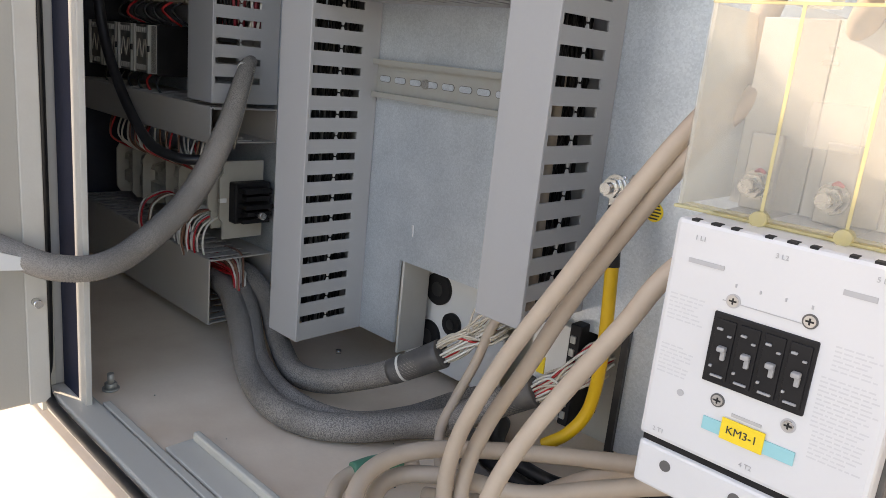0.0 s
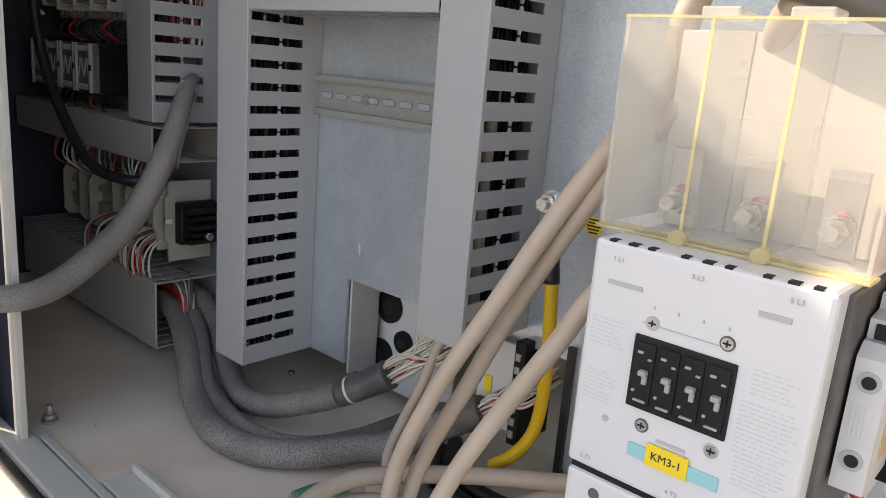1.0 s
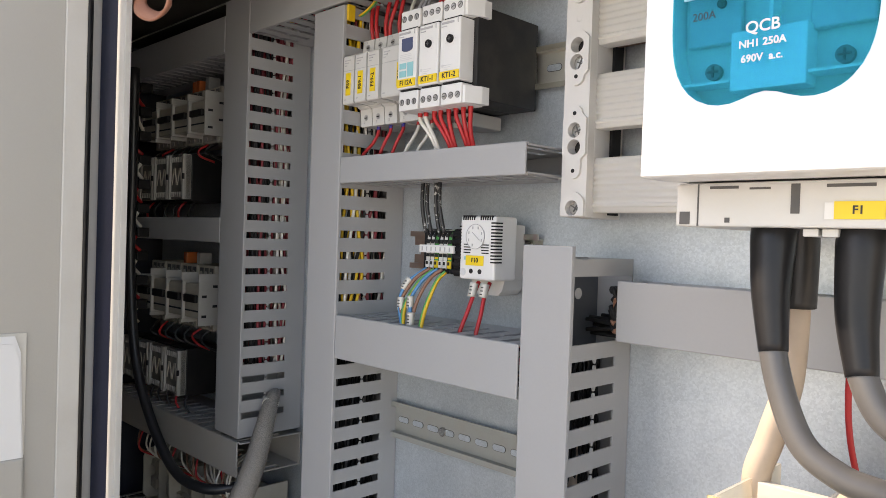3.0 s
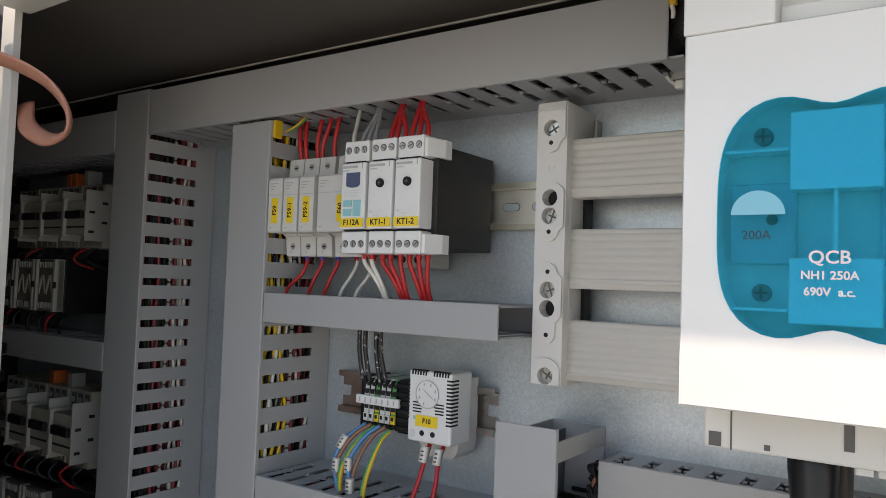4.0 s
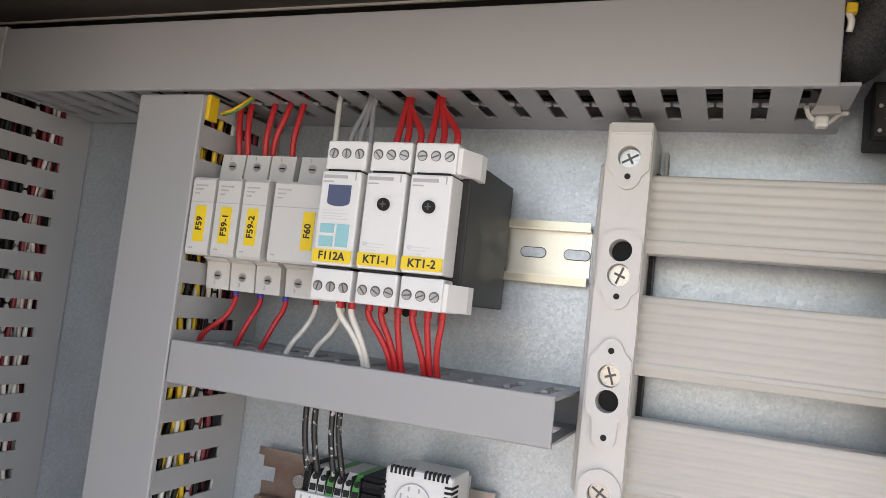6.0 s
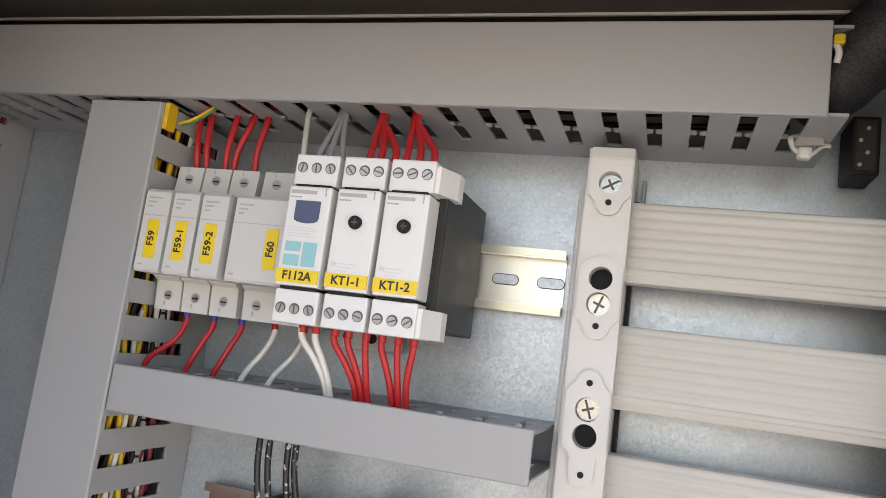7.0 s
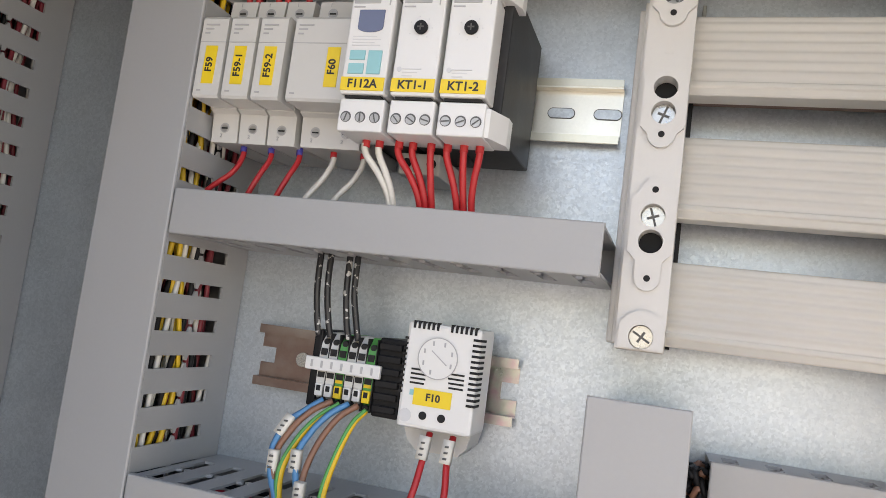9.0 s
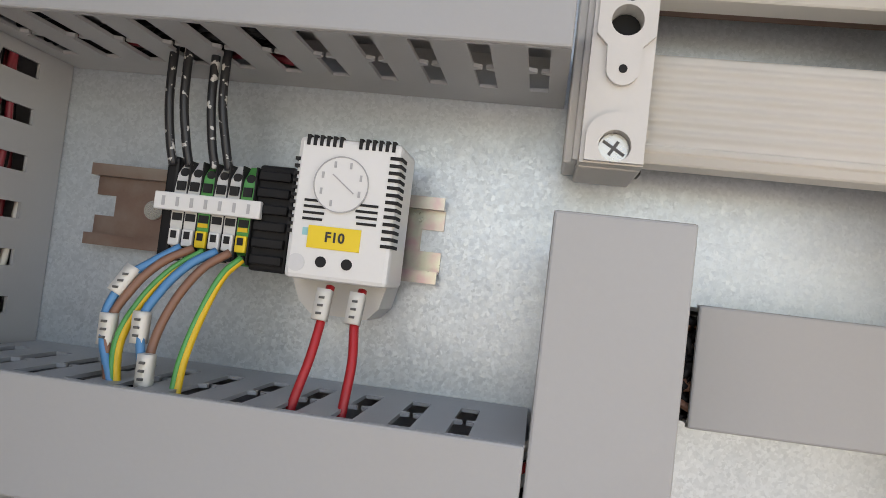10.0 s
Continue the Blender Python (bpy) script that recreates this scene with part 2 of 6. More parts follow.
GREEN = material("wire_green", (0.06, 0.32, 0.08), 0.4, 0, 0.1, 80, 500, 0.03)
BEIGE = material("cable_beige", (0.50, 0.405, 0.315), 0.5, 0, 0.08, 30, 500, 0.08, 0.5, (0.36, 0.28, 0.21))
CABLEGREY = material("cable_grey", (0.10, 0.097, 0.093), 0.33, 0, 0.08, 30, 500, 0.08, 0.1)
GROUND = material("sunlit_concrete", (0.60, 0.575, 0.53), 0.9, 0, 0.15, 6, 90, 0.4, 0.3)
PAPER = material("paper", (0.68, 0.68, 0.66), 0.7, 0, 0.02, 10, 300, 0.05)
PEEP = material("pale_blue_plastic", (0.16, 0.48, 0.60), 0.3, 0, 0.05, 60, 500, 0)
BLUE = clear("blue_clear_plastic", (0.003, 0.80, 0.91), 0.08, 0.05)
POLY = clear("aged_polycarbonate", (0.84, 0.83, 0.79), 0.22, 0.13)
POLYSIDE = clear("aged_polycarbonate_side", (0.78, 0.76, 0.68), 0.35, 0.42)
POLYEDGE = clear("polycarbonate_edge", (0.86, 0.78, 0.46), 0.25, 0.36)


# ---- mesh helpers ----
def box(bm, x0, x1, y0, y1, z0, z1, bevel=0.0):
    vs = [bm.verts.new(p) for p in ((x0, y0, z0), (x1, y0, z0), (x1, y1, z0), (x0, y1, z0), (x0, y0, z1), (x1, y0, z1), (x1, y1, z1), (x0, y1, z1))]
    fs = [bm.faces.new([vs[i] for i in f]) for f in ((0, 3, 2, 1), (4, 5, 6, 7), (0, 1, 5, 4), (1, 2, 6, 5), (2, 3, 7, 6), (3, 0, 4, 7))]
    if bevel:
        es = list({e for f in fs for e in f.edges})
        bmesh.ops.bevel(bm, geom=es, offset=bevel, segments=2, affect="EDGES", profile=0.5)
    return bm


def prism(bm, outline, y0, y1, axis="y"):
    """A closed outline of (a, b) drawn out between two depths; a, b are x, z for axis y, y, z for x, and x, y for z."""
    put = {"y": lambda a, b, d: (a, d, b), "x": lambda a, b, d: (d, a, b), "z": lambda a, b, d: (a, b, d)}[axis]
    lo = [bm.verts.new(put(a, b, y0)) for a, b in outline]
    hi = [bm.verts.new(put(a, b, y1)) for a, b in outline]
    n = len(outline)
    fs = [bm.faces.new(lo), bm.faces.new(hi[::-1])]
    for i in range(n):
        fs.append(bm.faces.new((lo[i], hi[i], hi[(i + 1) % n], lo[(i + 1) % n])))
    bmesh.ops.recalc_face_normals(bm, faces=fs)
    return bm


def disc(bm, x, y, z, r, depth, axis="y", seg=20, r2=None):
    """A round plug about (x, y, z), drawn out by depth along its axis."""
    r2 = r if r2 is None else r2
    put = {"y": lambda a, b, d: (x + a, y + d, z + b), "x": lambda a, b, d: (x + d, y + a, z + b), "z": lambda a, b, d: (x + a, y + b, z + d)}[axis]
    ring = [(math.cos(2 * math.pi * i / seg), math.sin(2 * math.pi * i / seg)) for i in range(seg)]
    lo = [bm.verts.new(put(c * r, s * r, 0)) for c, s in ring]
    hi = [bm.verts.new(put(c * r2, s * r2, depth)) for c, s in ring]
    fs = [bm.faces.new(lo), bm.faces.new(hi[::-1])]
    for i in range(seg):
        fs.append(bm.faces.new((lo[i], hi[i], hi[(i + 1) % seg], lo[(i + 1) % seg])))
    for f in fs[2:]:
        f.smooth = True
    bmesh.ops.recalc_face_normals(bm, faces=fs)
    return bm


def smooth_path(points, steps=8):
    """A Catmull-Rom line through the points."""
    p = [Vector(q) for q in points]
    p = [2 * p[0] - p[1]] + p + [2 * p[-1] - p[-2]]
    out = []
    for i in range(1, len(p) - 2):
        a, b, c, d = p[i - 1:i + 3]
        for k in range(steps):
            u = k / steps
            out.append(0.5 * (2 * b + (c - a) * u + (2 * a - 5 * b + 4 * c - d) * u * u + (3 * b - a - 3 * c + d) * u ** 3))
    out.append(p[-2])
    return out


def tube(bm, points, r, seg=10, steps=8, flat=1.0):
    """A round tube along a smooth line through the points; r may be a list, one for each point."""
    line = smooth_path(points, steps)
    n = len(line)
    radii = r if isinstance(r, (list, tuple)) else [r] * len(points)
    rings, side = [], None
    for i, q in enumerate(line):
        t = (line[min(i + 1, n - 1)] - line[max(i - 1, 0)]).normalized()
        if side is None:
            side = t.orthogonal().normalized()
        side = (side - t * side.dot(t)).normalized()
        up = t.cross(side)
        k = i / steps
        j = min(int(k), len(radii) - 2)
        rad = radii[j] + (radii[j + 1] - radii[j]) * min(1, k - j)
        rings.append([bm.verts.new(q + side * (rad * math.cos(2 * math.pi * a / seg)) + up * (rad * flat * math.sin(2 * math.pi * a / seg))) for a in range(seg)])
    for a, b in zip(rings, rings[1:]):
        for k in range(seg):
            f = bm.faces.new((a[k], a[(k + 1) % seg], b[(k + 1) % seg], b[k]))
            f.smooth = True
    bm.faces.new(rings[0][::-1])
    bm.faces.new(rings[-1])
    return bm


def mesh_object(name, bm, mat):
    me = bpy.data.meshes.new(name)
    bm.to_mesh(me)
    bm.free()
    me.materials.append(mat)
    return new(name, me)


def thing(name, label, category, group="", kind=""):
    return tagged(new(name), label, category, group, kind)


def part(name, bm, mat, parent, label=""):
    ob = mesh_object(name, bm, mat)
    ob.parent = parent
    return tagged(ob, label)


def solo(name, bm, mat, label, category, group="", kind=""):
    return tagged(mesh_object(name, bm, mat), label, category, group, kind)


def B(*a, **k):
    return box(bmesh.new(), *a, **k)


def letters(name, text, size, m, mat, parent, label="", bold=0.0):
    """Flat raised letters on the plane of m, centred."""
    cu = bpy.data.curves.new(name, "FONT")
    cu.body, cu.size, cu.extrude, cu.offset = text, size, 0.00012, bold
    cu.align_x, cu.align_y, cu.resolution_u = "CENTER", "CENTER", 3
    tmp = new(name, cu)
    dg = bpy.context.evaluated_depsgraph_get()
    me = bpy.data.meshes.new_from_object(tmp.evaluated_get(dg))
    bpy.data.objects.remove(tmp)
    me.materials.clear()
    me.materials.append(mat)
    ob = new(name, me)
    ob.parent = parent
    ob.matrix_local = m
    return tagged(ob, label)


def facing(x, y, z, turn=0.0):
    """A pose on a plane that looks towards -y, turned in that plane."""
    return Matrix.Translation((x, y, z)) @ Matrix.Rotation(radians(90), 4, "X") @ Matrix.Rotation(radians(turn), 4, "Z")


# ---- setting: cabinet shell, ground ----
XL, XR, YB, YF, ZF, ZT = -0.80, 0.66, 0.09, -0.245, -0.035, 0.712
solo("ground", B(-40, 40, -40, 40, -0.14, -0.12), GROUND, "sunlit pale concrete ground outside the cabinet", "ground", kind="structure")
solo("floor", B(XL, XR, YF + 0.002, YB, ZF - 0.02, ZF), FLOOR, "dusty painted sheet steel cabinet floor", "floor", kind="structure")
solo("ceiling", B(XL, XR, YF + 0.002, YB, ZT, ZT + 0.02), ROOFSHADE, "painted steel cabinet roof seen from below, darkened for its shade", "ceiling", kind="structure")
solo("wall_back", B(XL, XR, YB, YB + 0.02, ZF - 0.02, ZT + 0.02), PAINT, "painted steel back wall of the cabinet", "wall", kind="structure")
solo("wall_left", B(XL - 0.02, XL, YF, YB + 0.02, ZF - 0.02, ZT + 0.02), BAYSHADE, "steel side wall of the cabinet, blue-black for the bay's shade", "wall", kind="structure")
solo("wall_right", B(XR, XR + 0.02, YF, YB + 0.02, ZF - 0.02, ZT + 0.02), PAINT, "painted steel side wall of the cabinet", "wall", kind="structure")
solo("wall_front", B(XL, -0.359, YF - 0.02, YF - 0.008, ZF - 0.02, ZT + 0.02), PAINT, "closed pale front panel of the neighbouring cabinet bay", "wall", kind="structure")
# unseen inner face, added to bounce light onto the bay's switchgear
solo("wall_bounce", B(XL, -0.359, YF - 0.0078, YF, ZF - 0.02, ZT + 0.02), BOUNCEGREY, "unseen grey inner panel face bouncing light into the bay", "wall", kind="structure")


def mounting_plate():
    bm = bmesh.new()
    x0, x1, z0, z1 = -0.78, 0.64, 0.015, 0.70
    hx0, hx1, hz1 = -0.184, 0.062, 0.1
    prism(bm, [(x0, z0), (hx0, z0), (hx0, hz1), (hx1, hz1), (hx1, z0), (x1, z0), (x1, z1), (x0, z1)], 0, 0.003)
    return solo("mounting_plate", bm, PLATE, "galvanised steel mounting plate with a cut-out near its foot", "panel", kind="structure")


mounting_plate()


# ---- slotted wiring ducts ----
def duct(label, way, a0, a1, l0, l1, depth, covered=True, cover_l=None, sides=(0, 1), pitch=0.019, rows=((0.0037, 0.031), (0.0348, 0.057)), gaps=(), start=0.006, slot=0.0072, mat=None):
    """A slotted duct on the plate. way 'v': a is x and l is z; 'h': a is z and l is x. gaps: stretches of side 1 left open."""
    th = 0.0014
    k = depth / 0.08

    def bx(bm, a, b, d0, d1, c, d, bev=0.0):
        y0, y1 = -d1, -d0
        if way == "v":
            box(bm, a, b, y0, y1, c, d, bev)
        else:
            box(bm, c, d, y0, y1, a, b, bev)

    root = thing("wiring_duct", label, "cable duct", "slotted wiring ducts")
    body = bmesh.new()
    bx(body, a0, a1, 0.0005, 0.002, l0, l1)
    for s in (0, 1):
        w0, w1 = ((a0, a0 + th), (a1 - th, a1))[s]
        if s not in sides:
            bx(body, w0, w1, 0.002, depth - 0.003, l0, l1)
            continue
        d_near = [depth - r * k for pair in rows for r in pair]  # distances from the plate, front to back
        f1, f2, g1, g2 = d_near
        pos = l0
        z = l0 + start
        while z + slot < l1 - 0.002:
            if s == 1 and any(g0 < z < g1_ for g0, g1_ in gaps):
                if pos < gaps[0][0]:
                    bx(body, w0, w1, 0.002, depth - 0.003, pos, gaps[0][0])
                z += pitch
                pos = z - (pitch - slot)
                continue
            if z > pos:
                bx(body, w0, w1, 0.002, depth - 0.003, pos, z)
            e = z + slot
            bx(body, w0, w1, f1, depth - 0.003, z, e)
            bx(body, w0, w1, 0.002, g2, z, e)
            mid = (z + e) / 2
            for sign in (-1, 1):
                edge = z if sign < 0 else e
                tip = mid + sign * 0.0007
                nip = (f2 - g1) * 0.3
                out = [(-f2, edge), (-(f2 - nip), tip), (-(g1 + nip), tip), (-g1, edge)]
                if way == "v":
                    prism(body, out, w0, w1, "x")
                else:
                    prism(body, [(b_, a_) for a_, b_ in out], w0, w1, "z")
            pos = e
            z += pitch
        bx(body, w0, w1, 0.002, depth - 0.003, pos, l1)
    part("body", body, mat or PVC, root)
    if covered:
        c0, c1 = cover_l or (l0, l1)
        lid = bmesh.new()
        bx(lid, a0 - 0.001, a1 + 0.001, depth - 0.0022, depth, c0, c1, 0.0009)
        bx(lid, a0 - 0.001, a0 + 0.0002, depth - 0.0036, depth - 0.0018, c0, c1)
        bx(lid, a1 - 0.0002, a1 + 0.001, depth - 0.0036, depth - 0.0018, c0, c1)
        part("cover", lid, mat or PVC, root)
    return root


DEPTH = 0.080
GREY_DUCT = "grey slotted plastic wiring duct "
duct(GREY_DUCT + "standing beside the contactor rows", "v", -0.452, -0.402, 0.222, 0.700, DEPTH, start=0.0206, pitch=0.01956, slot=0.0068)
duct(GREY_DUCT + "standing in the middle of the plate", "v", -0.279, -0.235, 0.015, 0.654, DEPTH, start=0.0180, pitch=0.0195, slot=0.0068, rows=((0.0037, 0.033), (0.0366, 0.0585)))
duct(GREY_DUCT + "short, standing beside the empty rail", "v", -0.017, 0.023, 0.114, 0.4345, 0.079, cover_l=(0.114, 0.443), pitch=0.01927, start=0.0122, rows=((0.0037, 0.0315), (0.035, 0.0585)), gaps=((0.3760, 0.4180),))
duct(GREY_DUCT + "running under the cabinet roof", "h", 0.6575, 0.697, -0.400, 0.094, DEPTH, start=0.0026, pitch=0.0196, cover_l=(-0.400, 0.086))
duct(GREY_DUCT + "running below the relays", "h", 0.493, 0.5145, -0.233, -0.018, DEPTH, start=0.0084, pitch=0.0193)
duct(GREY_DUCT + "running below the thermostat", "h", 0.334, 0.3715, -0.233, -0.019, DEPTH, start=0.0054, pitch=0.0184)
duct("grey shallow slotted duct running towards the fuse switch", "h", 0.379, 0.419, 0.0345, 0.64, 0.040)
duct(GREY_DUCT + "under the roof of the dark bay", "h", 0.645, 0.684, -0.78, -0.454, DEPTH)
duct(GREY_DUCT + "between the contactor rows", "h", 0.433, 0.459, -0.78, -0.454, DEPTH)
# the low bay ducts take the lightened PVC in place of missing light
duct(GREY_DUCT + "below the contactors, open ended", "h", 0.180, 0.217, -0.78, -0.400, DEPTH, cover_l=(-0.78, -0.403), mat=PVCDUSTYLIT)
duct("dusty, lightened grey slotted duct low over floor, conduits in its end", "h", -0.022, 0.052, -0.78, -0.400, DEPTH, mat=PVCDUSTYLIT)


# ---- busbars ----
def busbar_cover(zc):
    root = thing("busbar", "cream plastic covered busbar with a ribbed front", "busbar", "three covered busbars")
    z0, z1, f = zc - 0.0195, zc + 0.0195, -0.037
    steps = [(z0, f + 0.0008), (z0 + 0.0006, f), (z0 + 0.0035, f), (z0 + 0.0042, f - 0.0010), (z0 + 0.0062, f - 0.0010), (z0 + 0.0069, f)]
    n = 44
    for i in range(n + 1):
        u = i / n
        wide = 0.5 - 0.5 * math.cos(2 * math.pi * u * 6)
        steps.append((z0 + 0.0085 + u * (0.0280), f - 0.0011 * wide ** 1.2))
    steps += [(z1 - 0.0012, f), (z1, f + 0.001)]
    out = [(y, z) for z, y in steps] + [(f + 0.013, z1), (f + 0.013, z0)]
    bm = prism(bmesh.new(), out, 0.0105, 0.60, "x")
    for fc in bm.faces:
        fc.smooth = fc.normal.y < -0.7
    part("cover", bm, BARCOVER, root)
    # unseen bar, added to block light and deepen the shade below the cover
    part("bar", B(0.0115, 0.60, f + 0.0135, f + 0.0235, z0 + 0.002, z1 - 0.002), COPPER, root, "unseen dull copper bar behind the cover, darkening the plate")
    return root


for zc in (0.6062, 0.5465, 0.4868):
    busbar_cover(zc)


def pierced(bm, outline, holes, y0, y1):
    """A plate between y0 and y1 with an outline and round holes (x, z, radius)."""
    loops = [outline] + [[(hx + hr * math.cos(2 * math.pi * i / 22), hz + hr * math.sin(2 * math.pi * i / 22)) for i in range(22)] for hx, hz, hr in holes]
    front, made = [], []
    for lp in loops:
        fv = [bm.verts.new((x, y0, z)) for x, z in lp]
        bv = [bm.verts.new((x, y1, z)) for x, z in lp]
        n = len(lp)
        for i in range(n):
            k = (i + 1) % n
            made.append(bm.faces.new((fv[i], fv[k], bv[k], bv[i])))
            front.append(bm.edges.get((fv[i], fv[k])))
    res = bmesh.ops.triangle_fill(bm, edges=front, use_beauty=True)
    made += [g for g in res["geom"] if isinstance(g, bmesh.types.BMFace)]
    bmesh.ops.recalc_face_normals(bm, faces=made)
    return bm


def arc(cx, cz, r, a0, a1, n=10):
    return [(cx + r * math.cos(radians(a0 + (a1 - a0) * i / n)), cz + r * math.sin(radians(a0 + (a1 - a0) * i / n))) for i in range(n + 1)]


def busbar_support():
    root = thing("busbar_support", "light grey moulded busbar support with bright cross-slotted screws", "busbar holder")
    screws, bolts, pins = (0.632, 0.574, 0.5255, 0.470), (0.586, 0.5135), (0.6222, 0.5636, 0.5375, 0.4965)
    bm = bmesh.new()
    box(bm, -0.0115, 0.0105, -0.0385, -0.001, 0.4635, 0.6495, 0.0008)
    box(bm, -0.0165, -0.0112, -0.030, -0.001, 0.466, 0.632, 0.001)
    box(bm, -0.0135, -0.0112, -0.038, -0.029, 0.466, 0.632, 0.0006)
    part("body", bm, HOLDER, root)
    wells = [(0, z, 0.0055) for z in screws + bolts]
    part("face", pierced(bmesh.new(), [(-0.0113, 0.4640), (0.0103, 0.4640), (0.0103, 0.6490), (-0.0113, 0.6490)], wells, -0.0460, -0.0383), HOLDER, root)
    w = 0.0099
    top = arc(0, pins[0], 0.0062, 200, 340) + [(0.0066, 0.6226), (w, 0.6258), (w, 0.6432), (-w, 0.6432), (-w, 0.6258), (-0.0066, 0.6226)]
    mid = arc(0, pins[1], 0.0062, 200, 340) + [(0.0066, 0.5640), (w, 0.5672), (w, 0.5905)] + arc(0, 0.5850, 0.0113, 30, 150) + [(-w, 0.5905), (-w, 0.5672), (-0.0066, 0.5640)]
    low = arc(0, pins[3], 0.0056, 190, 350) + [(0.0060, 0.5045), (w, 0.5085), (w, 0.5335), (0.0064, 0.5372)] + arc(0, pins[2], 0.0058, 20, 160) + [(-0.0064, 0.5372), (-w, 0.5335), (-w, 0.5085), (-0.0060, 0.5045)]
    foot = [(-w, 0.4645), (w, 0.4645), (w, 0.4745)] + arc(0, 0.4712, 0.0105, 18, 162) + [(-w, 0.4745)]
    for o, hs in ((top, (screws[0],)), (mid, (screws[1], bolts[0])), (low, (screws[2], bolts[1])), (foot, (screws[3],))):
        part("boss", pierced(bmesh.new(), o, [(0, z, 0.0055) for z in hs], -0.0484, -0.0458), HOLDER, root)
    part("cap", prism(bmesh.new(), [(-0.0484, 0.6433), (-0.0492, 0.6440), (-0.0470, 0.6494), (-0.0383, 0.6494), (-0.0383, 0.6433)], -w, w, "x"), HOLDER, root)
    # plain black strip down the right side of the support
    part("black_strip", B(0.0107, 0.0128, -0.0190, -0.0075, 0.4660, 0.6300), BLACK, root, "black strip beside the support")
    part("bracket", B(0.0130, 0.0150, -0.0090, -0.0008, 0.5950, 0.6440, bevel=0.0004), RAIL_OLD, root, "steel bracket edge")
    for n, zs in enumerate(screws):
        head = part("screw", disc(bmesh.new(), 0, -0.0437, zs, 0.0052, 0.005, seg=22), SCREWBRIGHT, root, "bright steel screw")
        cr = bmesh.new()
        for turn, ln, th in ((0.5 + n * 0.7, 0.0044, 0.00050), (2.07 + n * 0.7, 0.0028, 0.00055)):
            v = Vector((math.cos(turn), 0, math.sin(turn)))
            u = Vector((-v.z, 0, v.x)) * th
            p = Vector((0, 0, zs))
            prism(cr, [(q.x, q.z) for q in (p + v * ln + u, p - v * ln + u, p - v * ln - u, p + v * ln - u)], -0.0440 - th * 0.1, -0.0436)
        part("slot", cr, TERMHOLE, head)
    for zs in bolts:
        part("bolt_hole", disc(bmesh.new(), 0, -0.0390, zs, 0.0054, 0.0006, seg=20), DARKHOLE, root)
    for zs in pins:
        part("pin_hole", disc(bmesh.new(), 0, -0.0487, zs, 0.0015, 0.001, seg=12), DARKHOLE, root)
    letters("mark", "L1", 0.0058, facing(0.0, -0.0461, 0.6050), HOLDER, root)
    return root


busbar_support()


# ---- frame, sill, door ----
post = thing("door_post", "white painted frame post with a dark blue sealing band", "frame", kind="structure")
part("fold", B(-0.3175, -0.3005, YF - 0.003, YF + 0.002, ZF, ZT, bevel=0.0003), LIP, post)
part("seal_band", B(-0.354, -0.3180, YF - 0.0025, YF + 0.006, ZF, ZT), GASKET, post, "dark blue rubber sealing band")
sill = thing("door_sill", "dusty painted sill along the open cabinet front", "sill", kind="structure")
part("inner_step", B(-0.30, XR, -0.235, -0.228, ZF, ZF + 0.004, bevel=0.001), PAINT, sill)
part("lip", B(-0.358, XR, -0.262, -0.236, ZF - 0.02, ZF + 0.004, bevel=0.002), PAINT, sill)
bead = bmesh.new()
tube(bead, [(-0.361, -0.256, ZT), (-0.361, -0.256, 0.3), (-0.361, -0.257, 0.02), (-0.357, -0.262, -0.022), (-0.335, -0.266, -0.034), (-0.28, -0.267, -0.036), (0.0, -0.267, -0.036), (XR, -0.267, -0.036)], 0.0042, 8)
part("rubber_seal", bead, RUBBER, sill, "black rubber edge seal")
# unseen top fold, added to cut the daylight that reaches the ceiling
solo("trim", B(-0.30, XR, -0.262, -0.238, ZT - 0.012, ZT + 0.02, bevel=0.002), PAINT, "unseen painted fold atop the opening, keeping light off the ceiling", "frame", kind="structure")
solo("plinth", B(XL, XR, -0.14, 0.10, -0.12, ZF - 0.02), PAINT, "painted base under the cabinet opening", "base", kind="structure")

door = thing("door_1", "pale grey painted steel cabinet door, standing open", "door", kind="structure")
part("leaf", B(-0.357, -0.334, -1.06, -0.266, -0.034, 0.715, bevel=0.003), PAINTDARKER, door)
part("hinge_fold", B(-0.334, -0.3320, -0.283, -0.266, -0.034, 0.715, bevel=0.001), LIP, door)
stud = bmesh.new()
disc(stud, -0.335, -0.2755, 0.06, 0.0035, 0.012, "x", 14)
part("stud", stud, STEEL, door)
pocket = thing("document_pocket", "grey plastic document pocket on the cabinet door", "pocket")
pk = bmesh.new()
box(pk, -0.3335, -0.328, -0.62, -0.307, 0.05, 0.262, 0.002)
part("front_sheet", pk, PAINTDARKER, pocket)
part("back_sheet", B(-0.3335, -0.3325, -0.62, -0.306, 0.263, 0.36, bevel=0.0004), PAINT, pocket)
papers = thing("document", "white paper sheets standing in the door pocket", "paper")
for k, (lift, back) in enumerate(((0.0, 0.0), (-0.006, 0.0012))):
    sheet = [(-0.60, 0.20), (-0.3075, 0.20), (-0.3075 - back, 0.262), (-0.3105 - back, 0.345 + lift), (-0.315 - back, 0.358 + lift), (-0.60, 0.362 + lift)]
    part("sheet", prism(bmesh.new(), sheet, -0.3315 + 0.0011 * k, -0.3306 + 0.0011 * k, "x"), PAPER, papers)


# ---- small fittings on the floor ----
fb = thing("bolt", "steel bolt and nut standing on the floor", "bolt")
bm = bmesh.new()
disc(bm, -0.328, -0.216, ZF, 0.0075, 0.002, "z", 18)
part("washer", bm, RAIL_OLD, fb)
part("nut", disc(bmesh.new(), -0.328, -0.216, ZF + 0.002, 0.0055, 0.005, "z", 6), RAIL_OLD, fb)
